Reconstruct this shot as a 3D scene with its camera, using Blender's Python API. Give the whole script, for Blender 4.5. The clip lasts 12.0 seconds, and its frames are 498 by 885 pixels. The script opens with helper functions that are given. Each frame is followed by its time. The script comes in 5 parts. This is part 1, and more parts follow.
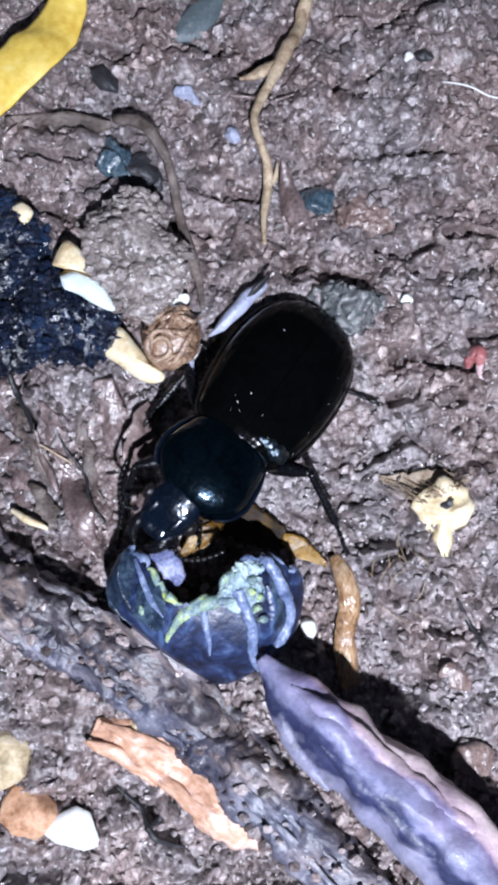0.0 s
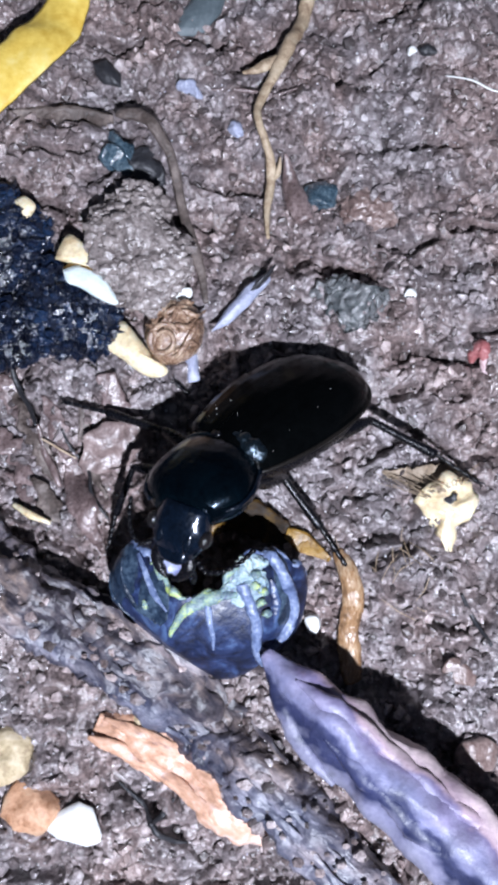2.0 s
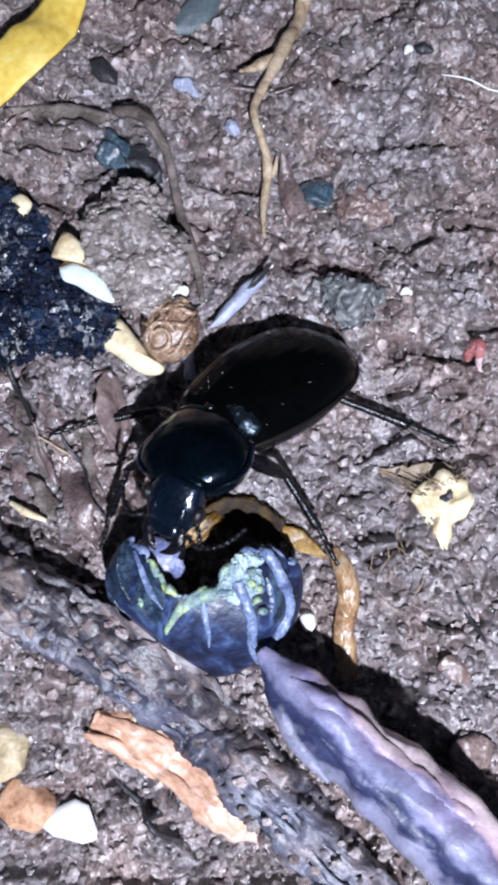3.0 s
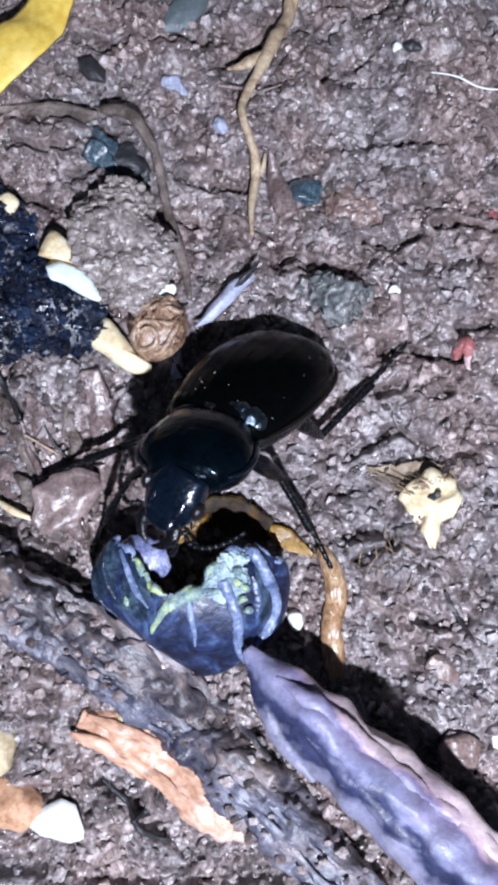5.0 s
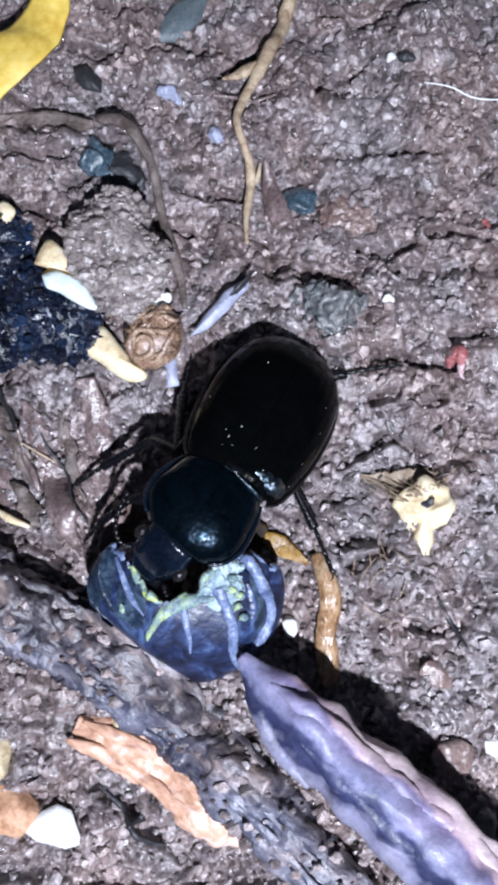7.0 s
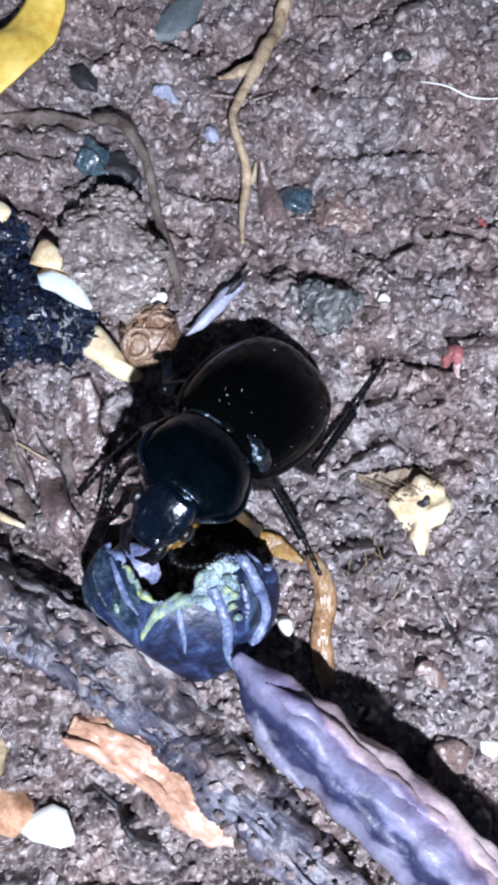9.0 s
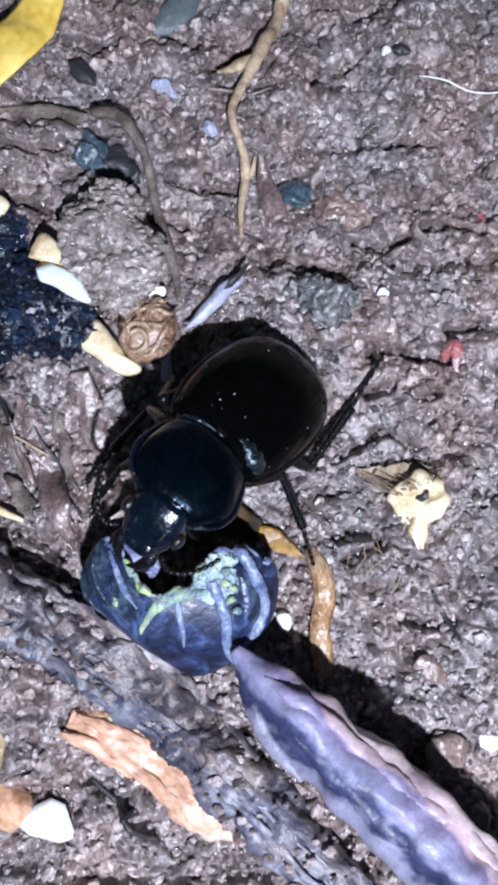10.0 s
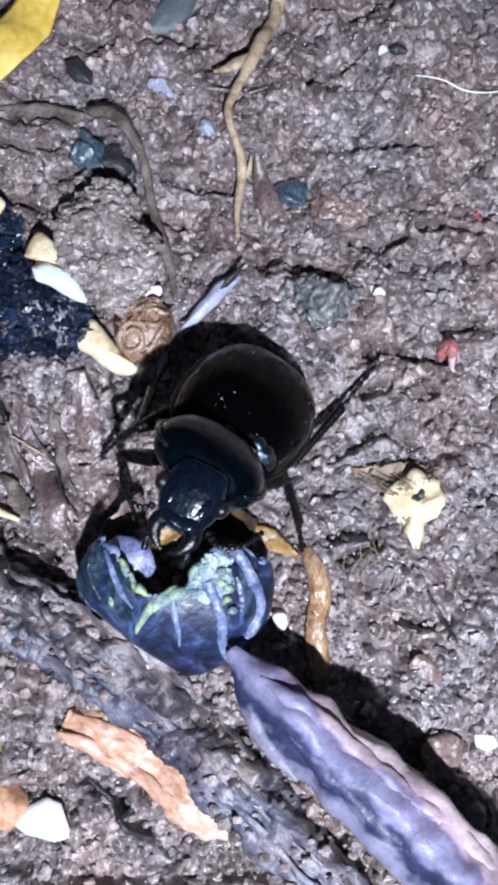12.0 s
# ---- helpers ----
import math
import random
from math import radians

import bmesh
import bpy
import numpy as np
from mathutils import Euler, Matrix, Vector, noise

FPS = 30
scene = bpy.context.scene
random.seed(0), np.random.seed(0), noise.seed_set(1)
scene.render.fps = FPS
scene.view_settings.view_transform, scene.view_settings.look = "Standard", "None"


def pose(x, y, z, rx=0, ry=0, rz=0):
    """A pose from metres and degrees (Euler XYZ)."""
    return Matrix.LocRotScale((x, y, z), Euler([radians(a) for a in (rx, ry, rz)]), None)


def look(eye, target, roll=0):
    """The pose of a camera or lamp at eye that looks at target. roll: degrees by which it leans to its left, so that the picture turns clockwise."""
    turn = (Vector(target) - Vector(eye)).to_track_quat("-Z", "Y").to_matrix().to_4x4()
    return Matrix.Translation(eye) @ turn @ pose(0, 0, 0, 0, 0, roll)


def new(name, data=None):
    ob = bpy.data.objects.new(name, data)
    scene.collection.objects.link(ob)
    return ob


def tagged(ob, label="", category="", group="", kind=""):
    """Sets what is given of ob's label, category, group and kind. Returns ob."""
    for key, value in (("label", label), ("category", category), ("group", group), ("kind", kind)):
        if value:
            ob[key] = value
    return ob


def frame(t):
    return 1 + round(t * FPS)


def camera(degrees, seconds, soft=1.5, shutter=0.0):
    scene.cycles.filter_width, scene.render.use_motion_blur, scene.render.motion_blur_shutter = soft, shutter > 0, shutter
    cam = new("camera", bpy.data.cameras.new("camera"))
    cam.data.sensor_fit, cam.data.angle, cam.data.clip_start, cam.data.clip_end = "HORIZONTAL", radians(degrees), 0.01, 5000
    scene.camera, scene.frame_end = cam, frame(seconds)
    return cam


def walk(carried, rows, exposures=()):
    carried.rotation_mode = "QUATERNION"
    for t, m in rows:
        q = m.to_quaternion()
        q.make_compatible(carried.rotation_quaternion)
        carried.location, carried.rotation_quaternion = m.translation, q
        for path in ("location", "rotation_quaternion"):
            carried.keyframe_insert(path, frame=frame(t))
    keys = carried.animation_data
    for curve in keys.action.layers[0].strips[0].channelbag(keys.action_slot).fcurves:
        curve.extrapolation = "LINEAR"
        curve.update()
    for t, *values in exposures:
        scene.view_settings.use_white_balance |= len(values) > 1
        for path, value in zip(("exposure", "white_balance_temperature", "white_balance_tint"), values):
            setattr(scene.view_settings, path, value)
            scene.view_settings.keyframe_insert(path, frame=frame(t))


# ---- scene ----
# A night macro shot: a black ground beetle feeding on a broken husk on damp soil, lit by one phone torch.
# All shapes below are written in millimetres and turned into metres when a mesh is made.
MM = 0.001

# ---- camera: hand-held over the soil, looking almost straight down ----
cam = camera(30.0, 12.0, soft=3.8)
CAMERA_ROWS = [  # seconds, x, y, z in mm, turns in degrees
    (0.0, 0.00, -10.61, 86.43, 7.00, 0.00, -0.00),
    (0.5, -0.43, -10.70, 86.28, 7.08, -0.05, 0.03),
    (1.0, -0.68, -10.80, 86.28, 7.08, -0.11, 0.05),
    (1.5, -0.42, -11.09, 86.23, 6.99, -0.13, 0.06),
    (2.0, -0.49, -11.21, 86.09, 7.09, -0.13, -0.00),
    (2.5, -0.48, -11.22, 86.21, 7.01, -0.28, 0.03),
    (4.5, 0.79, -11.61, 86.03, 7.05, -0.20, 0.05),
    (5.0, 1.07, -11.40, 85.98, 7.02, -0.09, 0.03),
    (5.5, 1.00, -11.46, 86.05, 6.91, -0.30, 0.02),
    (6.0, 1.20, -11.61, 86.03, 7.01, -0.21, -0.03),
    (6.5, 1.34, -11.12, 86.54, 7.02, -0.27, 0.01),
    (7.0, 1.09, -10.80, 86.65, 7.04, -0.39, 0.01),
    (9.0, 1.73, -10.81, 86.59, 7.03, -0.24, 0.04),
    (9.5, 1.57, -10.81, 86.65, 6.94, -0.36, 0.04),
    (10.0, 1.60, -11.28, 86.44, 6.99, -0.40, 0.04),
    (10.5, 1.22, -11.08, 86.41, 6.97, -0.40, 0.03),
    (11.0, 1.07, -11.29, 86.47, 7.10, -0.48, 0.05),
    (11.5, 1.62, -11.19, 86.39, 6.95, -0.45, 0.01),
    (12.0, 1.88, -11.11, 86.48, 6.85, -0.46, 0.07),
]
walk(cam, [(t, pose(x * MM, y * MM, z * MM, rx, ry, rz)) for t, x, y, z, rx, ry, rz in CAMERA_ROWS])

# ---- light: black night sky and the phone's torch beside the lens ----
world = bpy.data.worlds.new("night_sky")
scene.world = world
world.use_nodes = True
world.node_tree.nodes["Background"].inputs["Color"].default_value = (0.35, 0.45, 0.7, 1)
world.node_tree.nodes["Background"].inputs["Strength"].default_value = 0.085
torch_data = bpy.data.lights.new("phone_torch", "AREA")
torch_data.shape, torch_data.size = "DISK", 5 * MM
torch_data.energy = 0.85
torch_data.color = (0.782, 0.842, 1.0)
torch = new("phone_torch", torch_data)
torch.matrix_basis = look((21 * MM, -86 * MM, 166 * MM), (14 * MM, 18 * MM, 0))
scene.view_settings.exposure = 0.0


# ---- materials ----
def mat(name, colours, scale=1.0, rough=(0.5, 0.7), bump=0.3, bump_scale=3.0, island=0.0, spec=0.5, stretch=(1, 1, 1),
        metallic=0.0, coat=0.0, coat_rough=0.12, through_light=0.0, spots=None, distort=0.4, fine=0.35, tints=None, turn=0.0, relief_detail=6):
    """A rough natural surface: a ramp of colours on two scales of noise (per mm), gloss that varies, fine relief."""
    m = bpy.data.materials.new(name)
    m.use_nodes = True
    nodes, links = m.node_tree.nodes, m.node_tree.links
    p = nodes["Principled BSDF"]
    co = nodes.new("ShaderNodeTexCoord")
    mp = nodes.new("ShaderNodeMapping")
    mp.inputs["Scale"].default_value = [1000 * s for s in stretch]
    if turn:
        mp.vector_type = "TEXTURE"
        mp.inputs["Scale"].default_value = [0.001 / s for s in stretch]
        mp.inputs["Rotation"].default_value = (0, 0, radians(turn))
    links.new(co.outputs["Object"], mp.inputs["Vector"])

    def noise_tex(s, detail, dist=0.0):
        n = nodes.new("ShaderNodeTexNoise")
        n.inputs["Scale"].default_value, n.inputs["Detail"].default_value, n.inputs["Distortion"].default_value = s, detail, dist
        n.inputs["Roughness"].default_value = 0.6
        links.new(mp.outputs["Vector"], n.inputs["Vector"])
        return n
    broad, small = noise_tex(scale, 5, distort), noise_tex(scale * 6.3, 4)
    mix = nodes.new("ShaderNodeMix")
    mix.inputs["Factor"].default_value = fine
    links.new(broad.outputs["Fac"], mix.inputs["A"])
    links.new(small.outputs["Fac"], mix.inputs["B"])
    value = mix.outputs["Result"]
    if island:
        geo, add = nodes.new("ShaderNodeNewGeometry"), nodes.new("ShaderNodeMath")
        add.operation = "MULTIPLY_ADD"
        sub = nodes.new("ShaderNodeMath")
        sub.operation, sub.inputs[1].default_value = "SUBTRACT", 0.5
        links.new(geo.outputs["Random Per Island"], sub.inputs[0])
        links.new(sub.outputs[0], add.inputs[0])
        add.inputs[1].default_value = island
        links.new(value, add.inputs[2])
        value = add.outputs[0]
    ramp = nodes.new("ShaderNodeValToRGB")
    ramp.color_ramp.elements.remove(ramp.color_ramp.elements[1])
    for i, c in enumerate(colours):
        at = 0.36 + 0.28 * i / max(1, len(colours) - 1)
        e = ramp.color_ramp.elements[0] if i == 0 else ramp.color_ramp.elements.new(at)
        e.position, e.color = at, (*c, 1)
    links.new(value, ramp.inputs["Fac"])
    colour = ramp.outputs["Color"]
    if spots:
        tint, amount, s = spots
        v = nodes.new("ShaderNodeTexVoronoi")
        v.inputs["Scale"].default_value = s
        links.new(mp.outputs["Vector"], v.inputs["Vector"])
        less = nodes.new("ShaderNodeMath")
        less.operation, less.inputs[1].default_value = "LESS_THAN", amount
        links.new(v.outputs["Distance"], less.inputs[0])
        over = nodes.new("ShaderNodeMix")
        over.data_type = "RGBA"
        links.new(less.outputs[0], over.inputs["Factor"])
        links.new(colour, over.inputs["A"])
        over.inputs["B"].default_value = (*tint, 1)
        colour = over.outputs["Result"]
    if tints:
        warm, cool, s = tints
        patch, shade, times = noise_tex(s, 3), nodes.new("ShaderNodeValToRGB"), nodes.new("ShaderNodeMix")
        for e, c, at in zip(shade.color_ramp.elements, (warm, cool), (0.4, 0.6)):
            e.color, e.position = (*c, 1), at
        links.new(patch.outputs["Fac"], shade.inputs["Fac"])
        times.data_type, times.blend_type = "RGBA", "MULTIPLY"
        times.inputs["Factor"].default_value = 1.0
        links.new(colour, times.inputs["A"])
        links.new(shade.outputs["Color"], times.inputs["B"])
        colour = times.outputs["Result"]
    links.new(colour, p.inputs["Base Color"])
    rr = nodes.new("ShaderNodeMapRange")
    rr.inputs["From Min"].default_value, rr.inputs["From Max"].default_value = 0.3, 0.7
    rr.inputs["To Min"].default_value, rr.inputs["To Max"].default_value = rough
    links.new(small.outputs["Fac"], rr.inputs["Value"])
    links.new(rr.outputs["Result"], p.inputs["Roughness"])
    p.inputs["Specular IOR Level"].default_value = spec
    p.inputs["Metallic"].default_value = metallic
    p.inputs["Coat Weight"].default_value = coat
    p.inputs["Coat Roughness"].default_value = coat_rough
    if through_light:
        p.inputs["Subsurface Weight"].default_value = through_light
        p.inputs["Subsurface Radius"].default_value = (1.2 * MM, 0.7 * MM, 0.35 * MM)
        p.inputs["Subsurface Scale"].default_value = 1.0
    if bump:
        relief = noise_tex(bump_scale, relief_detail)
        b = nodes.new("ShaderNodeBump")
        b.inputs["Strength"].default_value, b.inputs["Distance"].default_value = bump, 0.25 * MM
        links.new(relief.outputs["Fac"], b.inputs["Height"])
        links.new(b.outputs["Normal"], p.inputs["Normal"])
        links.new(b.outputs["Normal"], p.inputs["Coat Normal"])
    return m


SOIL = mat("damp_soil", [(0.05, 0.039, 0.038), (0.13, 0.105, 0.103), (0.21, 0.172, 0.17), (0.36, 0.31, 0.305)], 0.42, (0.25, 0.45), 0.85, 1.9, fine=0.5, spec=0.6, coat=0.75, coat_rough=0.17, tints=((1.07, 0.97, 0.93), (0.96, 1.0, 1.04), 0.11), relief_detail=4)
GRAIN = mat("soil_grains", [(0.06, 0.047, 0.045), (0.14, 0.113, 0.111), (0.23, 0.19, 0.188), (0.4, 0.345, 0.34)], 0.5, (0.25, 0.45), 0.8, 2.2, island=0.3, spec=0.6, coat=0.75, coat_rough=0.2, tints=((1.07, 0.97, 0.93), (0.96, 1.0, 1.04), 0.11), relief_detail=4)
CLOD = mat("pale_dry_soil", [(0.1, 0.082, 0.078), (0.22, 0.185, 0.175), (0.38, 0.33, 0.315)], 0.4, (0.22, 0.42), 0.7, 1.8, fine=0.5, spec=0.6, coat=0.45, coat_rough=0.2, relief_detail=4)
# white base colour imitates wet glints on the soil; also colours the beetle's specks
GLINT_AND_GRIT = mat("glint_and_grit", [(0.45, 0.42, 0.42), (0.8, 0.78, 0.78)], 1.0, (0.15, 0.4), 0.3, 5.0, island=0.5, through_light=0.2)
BLACK = mat("black_chitin", [(0.002, 0.002, 0.003), (0.004, 0.004, 0.006)], 0.6, (0.2, 0.34), 0.3, 2.5, spec=0.35)
ELYTRA = mat("black_elytra", [(0.0007, 0.0009, 0.001), (0.0015, 0.0018, 0.002)], 0.6, (0.1, 0.16), 0.05, 2.5, spec=0.06)
GLOSS = mat("polished_blue_black", [(0.001, 0.003, 0.007), (0.004, 0.011, 0.026)], 0.5, (0.18, 0.28), 0.55, 0.8, coat=0.9, coat_rough=0.17, metallic=0.5, spec=0.4, relief_detail=2)
RIM_CHITIN = mat("dull_brown_black_rim", [(0.004, 0.0035, 0.003), (0.011, 0.009, 0.008)], 0.6, (0.35, 0.5), 0.2, 2.0, spec=0.2)
BLUE = mat("blue_black_chitin", [(0.001, 0.003, 0.006), (0.0035, 0.012, 0.02)], 0.4, (0.17, 0.24), 0.45, 0.7, coat=0.25, coat_rough=0.17, metallic=0.8, spec=0.1, relief_detail=2)
BASAL = mat("teal_sheen_chitin", [(0.006, 0.013, 0.02), (0.03, 0.06, 0.085)], 0.8, (0.26, 0.38), 0.9, 1.6, coat=1.0, coat_rough=0.26, metallic=0.9, relief_detail=3)
EYE = mat("beetle_eye", [(0.004, 0.004, 0.005), (0.012, 0.01, 0.01)], 3.0, (0.12, 0.2), 0.2, 14.0)
HUSK = mat("blue_husk", [(0.003, 0.005, 0.016), (0.007, 0.013, 0.042), (0.017, 0.03, 0.088), (0.055, 0.095, 0.2)], 0.32, (0.35, 0.55), 0.4, 1.0, fine=0.13, coat=0.15, coat_rough=0.3, distort=1.4, relief_detail=3)
HUSK_TEAL = mat("blue_green_husk", [(0.004, 0.009, 0.02), (0.015, 0.028, 0.052), (0.07, 0.11, 0.16)], 0.35, (0.25, 0.5), 0.4, 1.5, coat=0.3, coat_rough=0.25, distort=1.2, relief_detail=3)
BROWN_LINING = mat("brown_lining", [(0.006, 0.003, 0.001), (0.022, 0.011, 0.003), (0.08, 0.045, 0.01)], 0.4, (0.5, 0.7), 0.3, 2.0, spec=0.2)
HUSK_RIB = mat("pale_blue_rib", [(0.04, 0.06, 0.13), (0.12, 0.16, 0.28), (0.28, 0.33, 0.47)], 0.5, (0.3, 0.5), 0.4, 1.6, relief_detail=3)
HUSK_RIM = mat("torn_rim", [(0.05, 0.08, 0.15), (0.2, 0.29, 0.27), (0.46, 0.56, 0.16)], 0.9, (0.3, 0.5), 0.5, 2.5, through_light=0.15)
HUSK_INNER = mat("amber_lining", [(0.06, 0.03, 0.01), (0.2, 0.1, 0.025), (0.4, 0.24, 0.06)], 0.35, (0.2, 0.45), 0.4, 2.0)
FLESH = mat("pale_pulp", [(0.07, 0.11, 0.17), (0.24, 0.33, 0.38), (0.48, 0.58, 0.57)], 0.6, (0.3, 0.5), 0.6, 2.5, through_light=0.15)
LILAC_PULP = mat("lilac_pulp", [(0.05, 0.06, 0.14), (0.18, 0.2, 0.36), (0.42, 0.44, 0.58)], 0.6, (0.12, 0.3), 0.6, 2.0, through_light=0.2, coat=0.6, coat_rough=0.15)
FLAP = mat("dark_amber_skin", [(0.03, 0.014, 0.004), (0.12, 0.06, 0.012), (0.36, 0.22, 0.05)], 0.7, (0.15, 0.35), 0.5, 3.0, through_light=0.1, stretch=(0.6, 1.2, 1.0), turn=55)
AMBER = mat("amber_skin", [(0.07, 0.035, 0.008), (0.24, 0.13, 0.025), (0.42, 0.26, 0.08)], 0.5, (0.2, 0.4), 0.4, 2.0, through_light=0.15)
ORANGE_STEM = mat("orange_brown_stem", [(0.1, 0.055, 0.03), (0.3, 0.17, 0.085), (0.52, 0.38, 0.25)], 0.55, (0.12, 0.3), 0.7, 2.0, coat=0.4, coat_rough=0.22, stretch=(1.3, 0.5, 1.0), relief_detail=3)

DARK_BARK = mat("dark_bark", [(0.014, 0.014, 0.022), (0.04, 0.042, 0.065), (0.11, 0.105, 0.125), (0.26, 0.235, 0.25)], 0.24, (0.3, 0.55), 0.9, 1.6, turn=-40, stretch=(0.5, 1.25, 1.0), spec=0.6, coat=0.25, coat_rough=0.3, tints=((1.3, 1.05, 0.82), (0.88, 0.95, 1.12), 0.09), relief_detail=4)
ORANGE_WOOD = mat("rotten_orange_wood", [(0.24, 0.13, 0.1), (0.5, 0.28, 0.18), (0.68, 0.42, 0.31), (0.74, 0.56, 0.5)], 0.28, (0.35, 0.6), 0.5, 1.6, turn=-32, stretch=(0.6, 1.2, 1.0), coat=0.2, coat_rough=0.3, relief_detail=4)
YELLOW_LEAF = mat("yellow_leaf", [(0.55, 0.35, 0.05), (0.74, 0.53, 0.11), (0.82, 0.66, 0.24)], 0.15, (0.4, 0.6), 0.15, 2.0, spots=((0.35, 0.2, 0.03), 0.1, 0.25))
ROOT = mat("pale_root", [(0.2, 0.13, 0.08), (0.4, 0.3, 0.2), (0.55, 0.45, 0.32)], 0.6, (0.4, 0.65), 0.5, 3.0)
MEMBRANE = mat("tan_fibre", [(0.16, 0.12, 0.085), (0.27, 0.205, 0.145), (0.4, 0.31, 0.23)], 0.7, (0.3, 0.6), 0.5, 3.0)
BROWN_STEM = mat("grey_brown_stem", [(0.04, 0.03, 0.026), (0.11, 0.085, 0.075), (0.23, 0.185, 0.165)], 0.5, (0.3, 0.55), 0.6, 3.0)
PURPLE_BARK = mat("red_brown_bark", [(0.05, 0.032, 0.032), (0.15, 0.105, 0.1), (0.29, 0.22, 0.215)], 0.4, (0.2, 0.45), 0.7, 1.8, coat=0.7, coat_rough=0.2, relief_detail=3)
DUNG = mat("blue_black_crust", [(0.006, 0.006, 0.011), (0.009, 0.013, 0.026), (0.02, 0.036, 0.08)], 0.5, (0.25, 0.45), 0.8, 2.5, coat=0.7, coat_rough=0.2, relief_detail=3)
DUNG_GRAIN = mat("blue_black_granules", [(0.002, 0.0025, 0.006), (0.004, 0.007, 0.018), (0.012, 0.026, 0.06)], 0.25, (0.18, 0.34), 0.6, 2.0, spec=0.5, coat=0.3, coat_rough=0.15, island=0.15, relief_detail=3)
CREAM = mat("cream_flesh", [(0.5, 0.36, 0.2), (0.76, 0.62, 0.4), (0.84, 0.75, 0.56)], 0.5, (0.3, 0.5), 0.3, 2.5, through_light=0.15)
OCHRE = mat("ochre_band", [(0.13, 0.075, 0.02), (0.24, 0.14, 0.04)], 0.6, (0.3, 0.5), 0.3, 2.5)
WHITE = mat("white_flake", [(0.72, 0.72, 0.7), (0.84, 0.85, 0.83)], 0.5, (0.35, 0.55), 0.25, 3.0)
ICE = mat("pale_blue_white", [(0.6, 0.72, 0.72), (0.8, 0.86, 0.84)], 0.5, (0.3, 0.5), 0.25, 3.0)
WALNUT = mat("wrinkled_brown_seed", [(0.05, 0.026, 0.016), (0.26, 0.155, 0.1), (0.5, 0.37, 0.26)], 0.6, (0.18, 0.35), 0.6, 2.5, spec=0.9, coat=0.5, coat_rough=0.2)
BLUE_STONE = mat("blue_grey_pebble", [(0.015, 0.03, 0.042), (0.045, 0.075, 0.1), (0.13, 0.18, 0.21)], 0.5, (0.15, 0.35), 0.6, 2.0, coat=0.8, coat_rough=0.15, relief_detail=3)
RED_STONE = mat("red_brown_stone", [(0.11, 0.07, 0.062), (0.19, 0.13, 0.115), (0.29, 0.22, 0.2)], 0.5, (0.25, 0.5), 0.6, 2.0, coat=0.5, coat_rough=0.2, relief_detail=3)
ORANGE_STONE = mat("orange_pebble", [(0.3, 0.14, 0.07), (0.55, 0.31, 0.19), (0.65, 0.45, 0.3)], 0.35, (0.35, 0.6), 0.5, 2.5)
TAN_STONE = mat("tan_pebble", [(0.3, 0.22, 0.13), (0.5, 0.4, 0.25), (0.6, 0.5, 0.36)], 0.4, (0.4, 0.6), 0.5, 2.5)
GREY_STONE = mat("green_grey_stone", [(0.045, 0.055, 0.058), (0.095, 0.1, 0.103), (0.19, 0.185, 0.187)], 0.5, (0.25, 0.45), 0.8, 1.9, coat=0.6, coat_rough=0.17, relief_detail=4)
PINK_STALK = mat("pink_white_stalk", [(0.4, 0.24, 0.24), (0.62, 0.48, 0.5)], 0.8, (0.2, 0.4), 0.4, 3.0)
RED_BIT = mat("red_curl", [(0.15, 0.04, 0.04), (0.33, 0.11, 0.11), (0.5, 0.28, 0.28)], 0.6, (0.3, 0.5), 0.3, 3.0)
LILAC = mat("lilac_flake", [(0.2, 0.22, 0.3), (0.36, 0.38, 0.5), (0.52, 0.55, 0.67)], 0.5, (0.25, 0.5), 0.4, 3.0)
DARK_BIT = mat("dark_leaf_bit", [(0.015, 0.015, 0.018), (0.04, 0.04, 0.045)], 0.5, (0.3, 0.5), 0.4, 3.0)
TEAL = mat("slate_leaf", [(0.07, 0.09, 0.1), (0.12, 0.15, 0.165)], 0.4, (0.35, 0.6), 0.4, 2.5)


